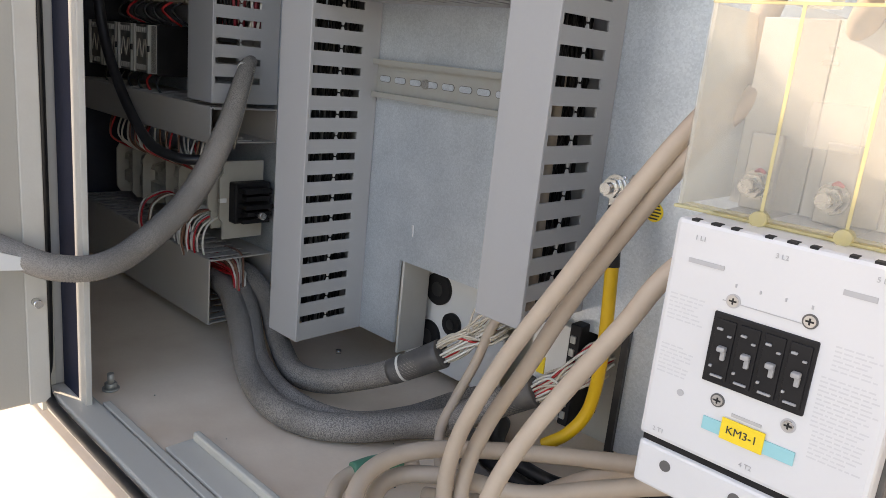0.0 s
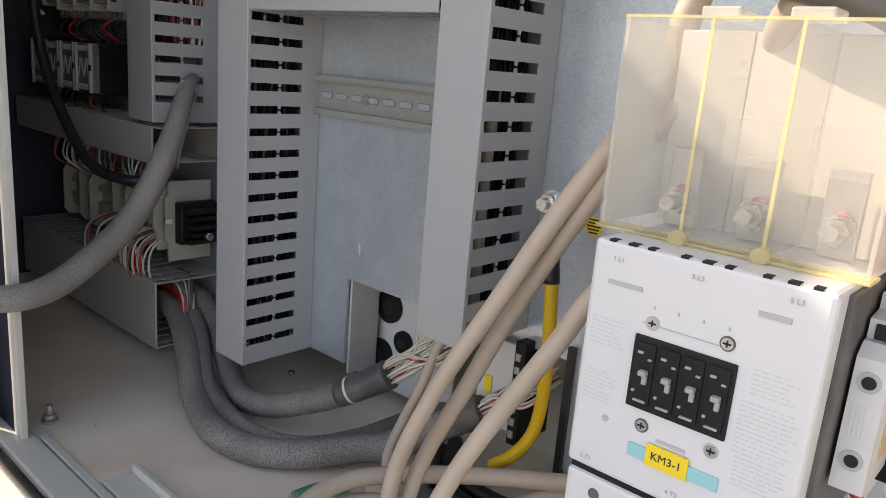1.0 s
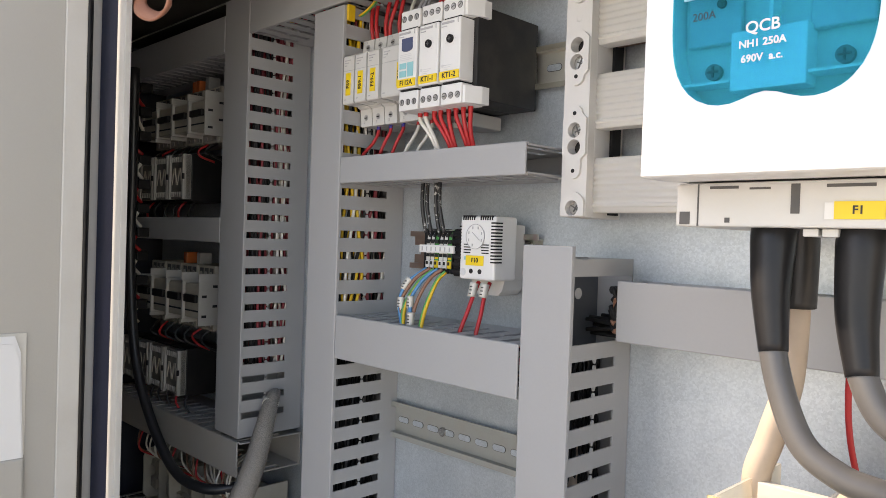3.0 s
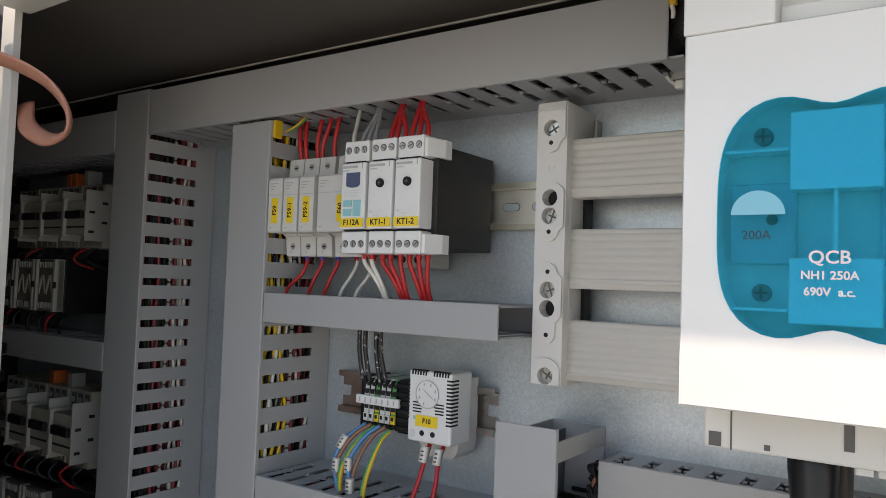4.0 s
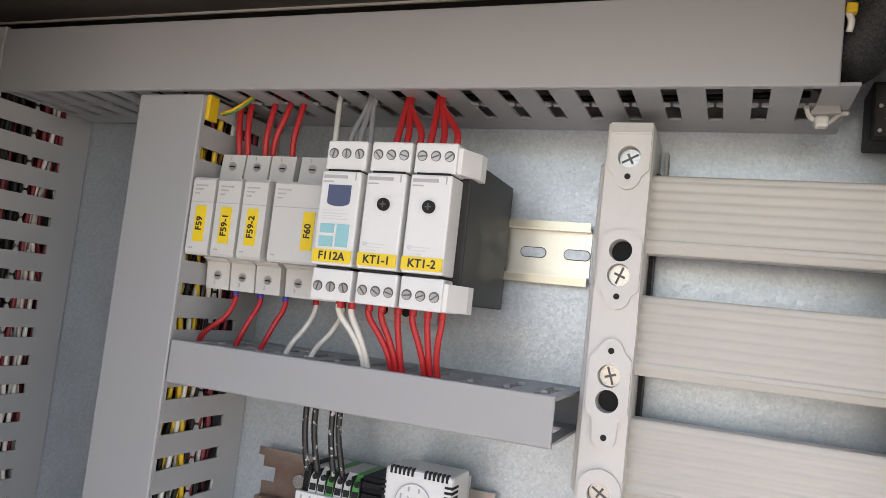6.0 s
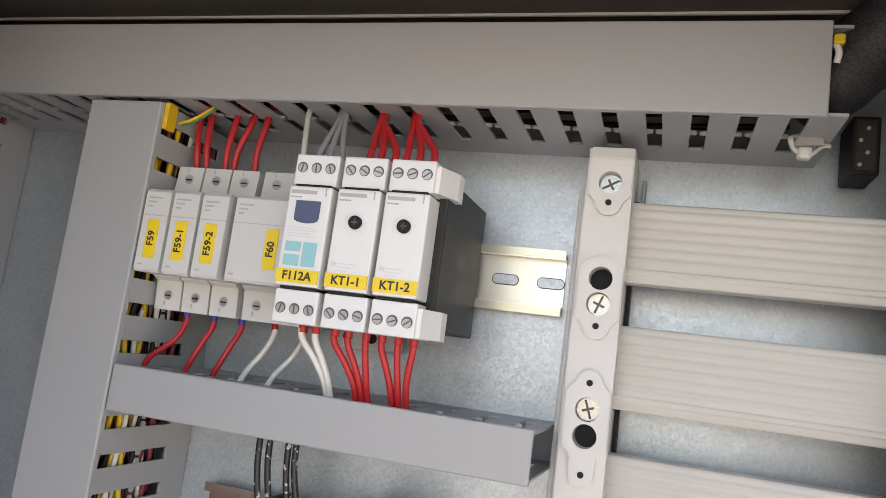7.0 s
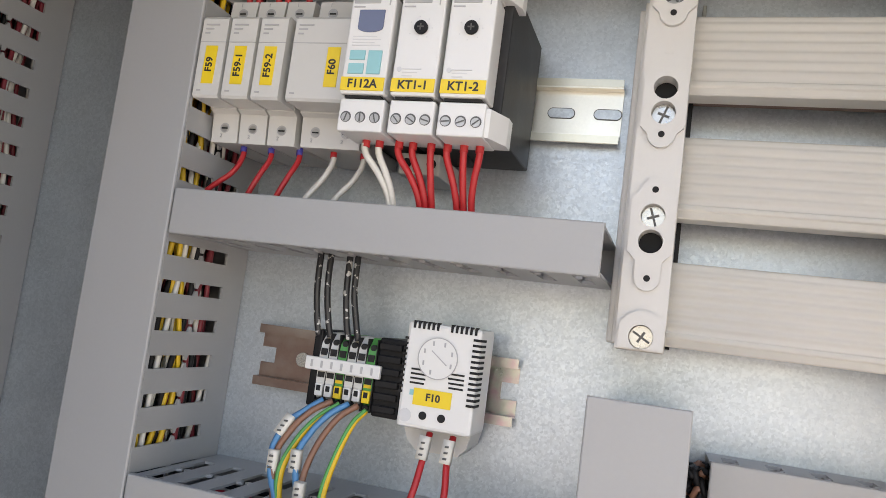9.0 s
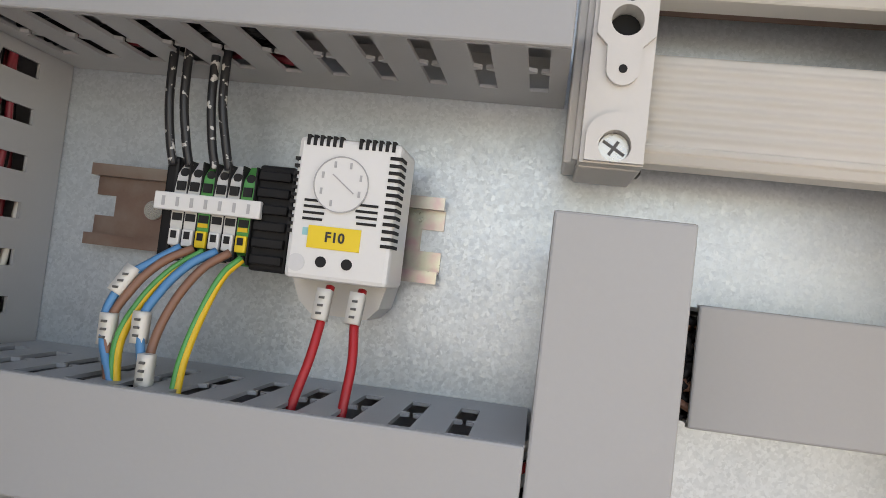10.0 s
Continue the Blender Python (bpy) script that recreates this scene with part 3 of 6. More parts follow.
part("thread", disc(bmesh.new(), -0.328, -0.216, ZF + 0.006, 0.003, 0.010, "z", 12), RAIL_OLD, fb)
pl = thing("gland_plate", "painted steel gland plate with a turned edge", "plate")
part("sheet", B(-0.20, 0.25, -0.226, -0.198, ZF, ZF + 0.004, bevel=0.0015), PAINT, pl)
part("edge", B(-0.196, 0.25, -0.204, -0.198, ZF + 0.004, ZF + 0.012, bevel=0.0015), PAINT, pl)
solo("screw", disc(bmesh.new(), -0.282, 0.013, ZF, 0.003, 0.004, "z", 10), STEEL, "small steel screw in the cabinet floor", "screw")


# ---- rails ----
def rail(x0, x1, zc, mat, label, dot=None, notch=0.0, first=0.012, pitch=0.0205, edge=None):
    root = thing("mounting_rail", label, "rail", "top-hat rails")
    t, d, h = 0.001, 0.0075, 0.0175
    prof = [(y, z) for y, z in ((-d, -h), (-d, -0.0125), (-0.0012, -0.0125), (-0.0012, 0.0125), (-d, 0.0125), (-d, h), (-d + t, h), (-d + t, 0.0135), (-0.0003, 0.0135), (-0.0003, -0.0135), (-d + t, -0.0135), (-d + t, -h))]
    bm = bmesh.new()
    prism(bm, [(y, z + zc) for y, z in prof], x0 + notch, x1 - notch, "x")
    if notch:
        half = [(-d, 0.004), (-d, 0.0125), (-d, h), (-d + t, h), (-d + t, 0.0135), (-0.0003, 0.0135), (-0.0003, 0.0045), (-0.0012, 0.0045), (-0.0012, 0.0125), (-d, 0.0125)][2:9] + [(-d, 0.0125)]
        for s_ in (-1, 1):
            for xa, xb in ((x0, x0 + notch), (x1 - notch, x1)):
                part("tongue", prism(bmesh.new(), [(y, zc + s_ * z) for y, z in half], xa, xb, "x"), mat, root)
    part("profile", bm, mat, root)
    x = x0 + first
    while x < x1 - 0.006 - 2 * notch:
        rims = []
        for rs, ya in ((0.0031, -0.0015), (0.0026, -0.0018)):
            sl = bmesh.new()
            o = [(x + math.copysign(0.0045, math.cos(a)) + rs * math.cos(a), zc + rs * math.sin(a)) for a in [2 * math.pi * (i + 0.5) / 16 for i in range(16)]]
            prism(sl, o, ya, -0.0011)
            rims.append(part("slot", sl, PLATE if rims else TERMHOLE, rims[0] if rims else root))
        x += pitch
    if edge:
        for s_ in (-1, 1):
            za, zb = sorted((zc + s_ * 0.0133, zc + s_ * 0.0174))
            part("edge", B(x0, x1 - 0.0002, -d - 0.0004, -d + 0.0002, za, zb), edge, root)
    if dot:
        hd = bmesh.new()
        disc(hd, dot, -0.0035, zc, 0.0042, 0.0022, seg=16)
        part("screw", hd, STEEL, root)
    return root


rail(-0.235, -0.0225, 0.5862, RAIL, "bright zinc-plated rail behind the relays", None, 0.0, 0.005, 0.025, RAILGOLD)
rail(-0.215, -0.1052, 0.4335, material("rail_passivated", (0.33, 0.225, 0.19), 0.32, 0.85, 0.2, 45, 700, 0.05, 0.5, (0.44, 0.43, 0.38)), "rose-tinted zinc rail behind the terminals", -0.187, 0.009, 0.045)
rail(-0.1048, -0.061, 0.4335, material("rail_iridescent", (0.44, 0.46, 0.40), 0.3, 0.9, 0.15, 130, 700, 0.05, 0.9, (0.46, 0.30, 0.33)), "iridescent zinc rail behind the thermostat", None, 0.009, 0.2)
rail(-0.235, -0.018, 0.2665, RAIL_OLD, "dusty empty steel rail between two ducts", -0.168)


# ---- relays ----
def screw_terminals(xs, y, z, r, root):
    for x in xs:
        hole = part("terminal_recess", disc(bmesh.new(), x, y - 0.0003, z, r, 0.001, seg=16), TERMHOLE, root)
        screw = part("terminal_screw", disc(bmesh.new(), x, y - 0.0006, z - r * 0.12, r * 0.80, 0.0006, seg=14), SCREWDULL, hole)
        k = bmesh.new()
        turn = 0.6 + 40 * x
        c, s_ = math.cos(turn) * r * 0.72, math.sin(turn) * r * 0.72
        n = Vector((-s_, c)).normalized() * 0.0003
        prism(k, [(x + c + n.x, z - r * 0.1 + s_ + n.y), (x - c + n.x, z - r * 0.1 - s_ + n.y), (x - c - n.x, z - r * 0.1 - s_ - n.y), (x + c - n.x, z - r * 0.1 + s_ - n.y)], y - 0.0008, y - 0.0005)
        part("screw_slot", k, TERMHOLE, root)


def relay(x0, x1, tag, kind, wide=0.0):
    label = {"timer": "light grey time relay with a black dial and yellow tag", "monitor": "light grey phase monitor relay with a dark display"}[kind]
    root = thing("relay", label, "relay", "relays on the rail")
    xc, w = (x0 + x1) / 2, x1 - x0
    part("body", B(x0 + 0.0006, x1 - 0.0006 + wide * 0.45, -0.078, -0.006, 0.5515, 0.6215, bevel=0.0008), RELAYSIDE, root, "dark grey plastic housing")
    face = bmesh.new()
    box(face, x0 + 0.0010, x1 - 0.0010, -0.0925, -0.077, 0.5635, 0.6105, 0.0009)
    part("front", face, WHITE, root)
    for z0, z1, s in ((0.6115, 0.6265, 1), (0.5465, 0.5620, -1)):
        tb = bmesh.new()
        box(tb, x0 + 0.0008, x1 - 0.0008, -0.0900, -0.066, z0, z1, 0.0008)
        if wide:
            prism(tb, [(x1 - 0.0008, -0.0885), (x1 + 0.0010, -0.0875), (x1 + wide * 0.75, -0.0745), (x1 + wide * 0.75, -0.067), (x1 - 0.0008, -0.067)], z0 + 0.0005, z1 - 0.002, "z")
        part("terminal_block", tb, WHITE, root)
        screw_terminals([xc + (k - 1) * w * 0.3 for k in range(3)], -0.0900, (z0 + z1) / 2 + 0.001 * s, 0.0026, root)
        shade = bmesh.new()
        zz = z0 - 0.0008 if s > 0 else z1 + 0.0002
        box(shade, x0 + 0.003, x1 - 0.003, -0.0905, -0.078, zz, zz + 0.0011)
        part("gap", shade, DARKHOLE, root)
    tg = part("label", B(x0 + 0.0012, x1 - 0.0014, -0.0931, -0.0924, 0.5650, 0.5712), YELLOW, root, "yellow marker label")
    letters("lettering", tag, 0.0056, facing(xc, -0.0932, 0.5680), INK, tg, "", 0.00012)
    for xa, xb, za, zb in ((x0 + 0.0025, x0 + 0.0155, 0.6068, 0.6084), (x0 + 0.0025, x0 + 0.008, 0.6048, 0.6054), (x1 - 0.004, x1 - 0.0035, 0.6060, 0.6098)):
        part("print", B(xa, xb, -0.0929, -0.0924, za, zb), GREYINK, root)
    if kind == "timer":
        kn = bmesh.new()
        disc(kn, xc + 0.0005, -0.0942, 0.595, 0.0031, 0.0025, seg=20)
        knob = part("knob", kn, BLACK, root)
        cr = bmesh.new()
        box(cr, xc - 0.001, xc + 0.002, -0.0945, -0.0941, 0.5947, 0.5953)
        box(cr, xc + 0.0002, xc + 0.0008, -0.0945, -0.0941, 0.5935, 0.5965)
        part("cross_slot", cr, TERMHOLE, knob)
        mk = bmesh.new()
        for a in range(7):
            an = radians(-60 + a * 50)
            disc(mk, xc + 0.0055 * math.sin(an), -0.0927, 0.595 + 0.0055 * math.cos(an), 0.0003, 0.0003, seg=6)
        for j in range(3):
            box(mk, xc - 0.006, xc + 0.003 - j * 0.002, -0.0928, -0.0924, 0.5755 - j * 0.0016, 0.5759 - j * 0.0016)
        disc(mk, xc - 0.0075, -0.0928, 0.5755, 0.0012, 0.0004, seg=10)
        part("scale", mk, PALEINK, root)
    else:
        sc = bmesh.new()
        o = [(xc - 0.0062, 0.6035), (xc + 0.0064, 0.6035), (xc + 0.0064, 0.5955)] + [(xc + 0.0064 * math.cos(a), 0.5950 - 0.0022 * math.sin(a)) for a in [math.pi * i / 8 for i in range(1, 8)]] + [(xc - 0.0062, 0.5955)]
        prism(sc, o, -0.0930, -0.0924)
        part("display", sc, SCREEN, root, "dark blue display")
        for bx0, bx1, bz0, bz1 in ((-0.0082, -0.0005, 0.5795, 0.5840), (-0.0082, -0.0005, 0.5728, 0.5778), (0.001, 0.0078, 0.5728, 0.5840)):
            part("key", B(xc + bx0, xc + bx1, -0.0932, -0.0924, bz0, bz1, bevel=0.0002), TEAL, root, "pale teal key")
        ln = bmesh.new()
        for j in range(4):
            box(ln, xc - 0.008, xc + (0.004, 0.006, 0.003, 0.006)[j], -0.0928, -0.0924, 0.5905 - j * 0.0014, 0.5909 - j * 0.0014)
        part("print_lines", ln, PALEINK, root)
    return root


relay(-0.1440, -0.1200, "F112A", "monitor")
relay(-0.1190, -0.0958, "KT1-1", "timer")
relay(-0.0955, -0.0722, "KT1-2", "timer", 0.0085)


# ---- fuse holders ----
def fuse_holder(x0, x1, tag, poles=1):
    root = thing("fuse_holder", "light grey fuse switch holder with an upright yellow tag", "fuse holder", "fuse holders on the rail")
    n = poles
    w = (x1 - x0) / n
    prof = [(-0.004, 0.5465), (-0.057, 0.5455), (-0.0585, 0.5610), (-0.062, 0.5625), (-0.062, 0.6065), (-0.0585, 0.6085), (-0.057, 0.6245), (-0.004, 0.6230)]
    part("body", prism(bmesh.new(), prof, x0 + 0.0006, x1 - 0.0006, "x"), DEVICE, root)
    lv = bmesh.new()
    prism(lv, [(-0.060, 0.5632), (-0.0785, 0.5632), (-0.0795, 0.5645), (-0.0795, 0.6050), (-0.0780, 0.6066), (-0.060, 0.6066)], x0 + 0.0010, x1 - 0.0010, "x")
    lever = part("lever", lv, DEVICE, root)
    part("groove", B(x0 + 0.0008, x1 - 0.0008, -0.0798, -0.0790, 0.5925, 0.5928), GREYINK, lever)
    for wd, z in ((0.008, 0.6015), (0.005, 0.5993), (0.003, 0.5970), (0.0025, 0.5665)):
        part("print", B(x0 + 0.003, x0 + 0.003 + wd, -0.0798, -0.0794, z, z + 0.0008), GREYINK, lever)
    for k in range(n):
        xc = x0 + w * (k + 0.5)
        for z in (0.6175, 0.5535):
            h = bmesh.new()
            disc(h, xc, -0.0582, z, 0.0027, 0.003, seg=14)
            hole = part("screw_hole", h, GREYINK, root)
            part("screw", disc(bmesh.new(), xc + 0.0002, -0.0584, z - 0.0003, 0.0020, 0.001, seg=12), SCREWDULL, hole)
            letters("lettering", "1" if z > 0.6 else "2", 0.0030, facing(xc - 0.0015, -0.0578 if z > 0.6 else -0.0584, z + (0.0048 if z > 0.6 else -0.0046)), GREYINK, root)
            part("screw_slot", B(xc - 0.0016, xc + 0.0020, -0.0587, -0.0584, z - 0.0007, z), DARKHOLE, hole)
    if n == 1:
        lx = x0 + 0.0052
        tg = part("label", B(lx, lx + 0.0068, -0.0800, -0.0794, 0.5705, 0.5905), YELLOW, root, "yellow marker label")
        letters("lettering", tag, 0.0054, facing(lx + 0.0034, -0.0801, 0.5805, 90), INK, tg, "", 0.00012)
    else:
        lx = x0 + w + 0.0035
        tg = part("label", B(lx, lx + 0.0068, -0.0800, -0.0794, 0.5705, 0.5905), YELLOW, root, "yellow marker label")
        letters("lettering", tag, 0.0054, facing(lx + 0.0034, -0.0801, 0.5805, 90), INK, tg, "", 0.00012)
    return root


fuse_holder(-0.2335, -0.2165, "F59")
fuse_holder(-0.2165, -0.1992, "F59-1")
fuse_holder(-0.1992, -0.1819, "F59-2")
fuse_holder(-0.1795, -0.1450, "F60", 2)
block = thing("terminal_block", "small light grey terminal piece behind the relay wires", "terminal")
part("body", B(-0.130, -0.1075, -0.040, -0.004, 0.5385, 0.5500, bevel=0.001), DEVICE, block)
for bx in (-0.1255, -0.112):
    part("screw_hole", disc(bmesh.new(), bx, -0.0406, 0.5445, 0.0026, 0.001, seg=12), DARKHOLE, block)


# ---- wires ----
def wire(pts, r, mat, label, group, sleeve=None, ferrule=None):
    bm = bmesh.new()
    tube(bm, pts, r, 8, 6)
    if sleeve is None and ferrule is None:
        return solo("wire", bm, mat, label, "wire", group)
    root = thing("wire", label, "wire", group)
    part("insulation", bm, mat, root)
    if ferrule:
        fm = bmesh.new()
        a, b = Vector(pts[0]), Vector(pts[0]).lerp(Vector(pts[1]), 0.75)
        tube(fm, [a, (a + b) / 2, b], r * 1.2, 8, 3)
        part("ferrule", fm, ferrule, root, "coloured end sleeve")
    sleeve = sleeve or ()
    for (a, b), m2, rr in sleeve:
        b2 = bmesh.new()
        tube(b2, [a, (Vector(a) + Vector(b)) / 2, b], rr * 1.25, 4, 3)
        sleeve_ob = part("marker_sleeve", b2, m2, root)
        va, vb = Vector(a), Vector(b)
        ink = bmesh.new()
        for q in (0.25, 0.5, 0.75):
            c = va.lerp(vb, q)
            box(ink, c.x - 0.0009, c.x + 0.0009, c.y - rr * 1.30, c.y - rr * 0.8, c.z - 0.0004, c.z + 0.0004)
        part("marking", ink, TERMHOLE, sleeve_ob)
    return root


for x, dx in ((-0.2265, -0.004), (-0.2205, -0.003), (-0.2085, 0.001), (-0.2035, 0.006), (-0.190, 0.002)):
    wire([(x, -0.050, 0.622), (x + dx * 0.3, -0.052, 0.636), (x + dx, -0.050, 0.652), (x + dx * 1.2, -0.046, 0.668)], 0.0018, RED, "red wire rising from a fuse holder", "red wires above the fuses")
for x, xe, m, lab in ((-0.218, -0.231, RED, "red"), (-0.201, -0.206, RED, "red"), (-0.184, -0.189, RED, "red"), (-0.164, -0.172, WIREWHITE, "white"), (-0.147, -0.156, WIREWHITE, "white")):
    wire([(x, -0.048, 0.550), (x + 0.0015, -0.050, 0.540), (x - 0.001, -0.054, 0.530), (xe, -0.056, 0.519), (xe - 0.008, -0.052, 0.506)], 0.0015, m, lab + " wire dropping from a fuse holder", "wires below the fuses", None, FERRULE if m is RED else RED)
for x, xe, m in ((-0.147, -0.158, WIREWHITE), (-0.139, -0.1395, WIREGREY), (-0.133, -0.138, WIREGREY), (-0.126, -0.1365, WIREGREY)):
    wire([(x, -0.077, 0.624), (x + (xe - x) * 0.2, -0.074, 0.634), (x + (xe - x) * 0.75, -0.064, 0.648), (xe, -0.059, 0.657), (xe, -0.055, 0.670)], 0.0015, m, "pale wire rising from the monitor relay", "grey wires above the relay")
for x, xe in ((-0.1120, -0.1150), (-0.1065, -0.1135), (-0.0995, -0.1145), (-0.0935, -0.0975), (-0.0870, -0.0955), (-0.0800, -0.0965)):
    wire([(x, -0.078, 0.624), (x + 0.0005, -0.076, 0.634), (x + (xe - x) * 0.55, -0.068, 0.646), (xe, -0.062, 0.655), (xe - 0.001, -0.056, 0.670)], 0.0018, RED, "thick red wire bent up from a timer relay", "red wires above the relays")
for x, xe, m in ((-0.1345, -0.1215, WIREWHITE), (-0.1275, -0.1195, WIREWHITE), (-0.1175, -0.1060, RED), (-0.1105, -0.1030, RED), (-0.1015, -0.0998, RED), (-0.0935, -0.0875, RED), (-0.0855, -0.0842, RED), (-0.0780, -0.0803, RED)):
    wire([(x, -0.074, 0.550), (x + 0.0002, -0.074, 0.541), (x + (xe - x) * 0.6, -0.072, 0.531), (xe, -0.068, 0.520), (xe + 0.001, -0.060, 0.502)], 0.0017, m, ("white" if m is WIREWHITE else "red") + " wire dropping from a relay", "wires below the relays", None, RED)
for x0w, x1w in ((-0.1680, -0.1630), (-0.1620, -0.1565), (-0.1510, -0.1460), (-0.1465, -0.1405)):
    wire([(x0w, -0.036, 0.510), (x0w, -0.037, 0.495), (x0w + 0.001, -0.038, 0.475), (x1w - 0.002, -0.037, 0.459), (x1w, -0.036, 0.450)], 0.0018, WIREPRINT, "black wire with white print above the terminals", "black wires into the terminal row")
for (xt, m, lab, path, slv) in (
        (-0.1505, WIREBLUE, "blue", ((-0.1505, 0.419), (-0.158, 0.4125), (-0.1645, 0.405), (-0.1675, 0.389), (-0.157, 0.366)), 0),
        (-0.1455, WIREBROWN, "brown", ((-0.1455, 0.419), (-0.154, 0.413), (-0.161, 0.403), (-0.1655, 0.388), (-0.1585, 0.364)), 1),
        (-0.1415, WIREYELLOW, "green and yellow", ((-0.1415, 0.418), (-0.150, 0.410), (-0.157, 0.398), (-0.1605, 0.383), (-0.156, 0.364)), None),
        (-0.1365, WIREBLUE, "blue", ((-0.1365, 0.419), (-0.144, 0.413), (-0.1505, 0.403), (-0.1535, 0.390), (-0.145, 0.364)), 1),
        (-0.1315, WIREBROWN, "brown", ((-0.1315, 0.419), (-0.139, 0.412), (-0.1455, 0.399), (-0.1485, 0.383), (-0.146, 0.364)), 2),
        (-0.1270, WIREYELLOW, "green and yellow", ((-0.1270, 0.417), (-0.131, 0.410), (-0.1345, 0.396), (-0.1365, 0.380), (-0.1355, 0.363)), None)):
    pts = [(a, -0.046 - 0.005 * i, c) for i, (a, c) in enumerate(path)]
    sl = None
    if slv is not None:
        mid = Vector(pts[2 if slv == 0 else 3])
        if slv == 2:
            mid = Vector((-0.147, -0.066, 0.3765))
        d = (Vector(pts[3]) - Vector(pts[1])).normalized() * 0.0055 if slv == 0 else Vector((0, 0, -0.0055))
        sl = [((mid - d, mid + d), WIREWHITE, 0.0026)]
    w = wire(pts, 0.0016, m, lab + " wire below the terminal row", "coloured wires below the terminals", sl)
    if m is WIREYELLOW:
        gs = bmesh.new()
        tube(gs, [(a + 0.0002 - 0.0004 * i, b - 0.0009, c + 0.0006) for i, (a, b, c) in enumerate(pts)], 0.0011, 6, 6)
        if w.data:
            gg = mesh_object("green_stripe", gs, GREEN)
            gg.parent = w
        else:
            part("green_stripe", gs, GREEN, w)
for xa, xb in ((-0.0945, -0.0985), (-0.0825, -0.0805)):
    wire([(xa, -0.040, 0.411), (xa, -0.046, 0.400), ((xa + xb) / 2 + 0.0012, -0.052, 0.386), (xb, -0.058, 0.366), (xb, -0.056, 0.350)], 0.0017, RED, "red wire below the thermostat with a white marker", "red wires below the thermostat",
         [(((xa, -0.0455, 0.410), (xa - 0.0005, -0.0475, 0.399)), WIREWHITE, 0.0028)])


# ---- terminal row and thermostat ----
def terminal_row():
    root = thing("terminal_strip", "small row of spring terminals with a white marker strip", "terminal strip")
    for a, b in ((-0.1655, -0.1605), (-0.1285, -0.1140)):
        part("end_bracket", B(a, b, -0.036, -0.004, 0.4135, 0.4535, bevel=0.0012), BLACK, root, "black plastic end bracket")
    jag = bmesh.new()
    for i in range(6):
        box(jag, -0.1275, -0.1150, -0.0385, -0.0355, 0.416 + i * 0.0063, 0.4195 + i * 0.0063, 0.0006)
    part("bracket_ribs", jag, BLACK, root)
    xs = -0.1603
    for i, (m, foot) in enumerate(((DEVICE, WHITE), (DEVICE, WHITE), (GREEN, YELLOW), (DEVICE, WHITE), (DEVICE, WHITE), (GREEN, YELLOW))):
        a, b = xs + i * 0.0053, xs + i * 0.0053 + 0.0050
        part("terminal", prism(bmesh.new(), [(-0.004, 0.4145), (-0.030, 0.4145), (-0.036, 0.420), (-0.0375, 0.427), (-0.0375, 0.440), (-0.036, 0.447), (-0.031, 0.4525), (-0.004, 0.4525)], a, b, "x"), m, root)
        f = bmesh.new()
        box(f, a + 0.0004, b - 0.0004, -0.0388, -0.0360, 0.4195, 0.4258, 0.0004)
        tab = part("push_button", f, foot, root)
        h = bmesh.new()
        box(h, a + 0.0014, b - 0.0014, -0.0392, -0.0386, 0.4222, 0.4250)
        disc(h, (a + b) / 2, -0.0372, 0.4170, 0.0015, 0.003, seg=10)
        box(h, a + 0.0008, b - 0.0008, -0.0380, -0.0370, 0.4405, 0.4440)
        box(h, a + 0.0006, b - 0.0006, -0.0380, -0.0370, 0.4290, 0.4318)
        box(h, b - 0.0001, b + 0.0004, -0.0377, -0.020, 0.4150, 0.4520)
        disc(h, (a + b) / 2, -0.0362, 0.4475, 0.0017, 0.003, seg=10)
        part("opening", h, DARKHOLE, root)
        if m is GREEN:
            part("stripe", B(a + 0.0006, b - 0.0006, -0.0381, -0.0370, 0.4272, 0.4288), WIREYELLOW, root)
    st = part("marker_strip", B(-0.1665, -0.1245, -0.0405, -0.0375, 0.4325, 0.4392, bevel=0.0005), WHITE, root, "white marker strip")
    mk = bmesh.new()
    for i in range(7):
        box(mk, -0.1632 + i * 0.0056, -0.1620 + i * 0.0056, -0.0408, -0.0404, 0.4340, 0.4376)
    part("marking", mk, GREYINK, st)
    return root


terminal_row()


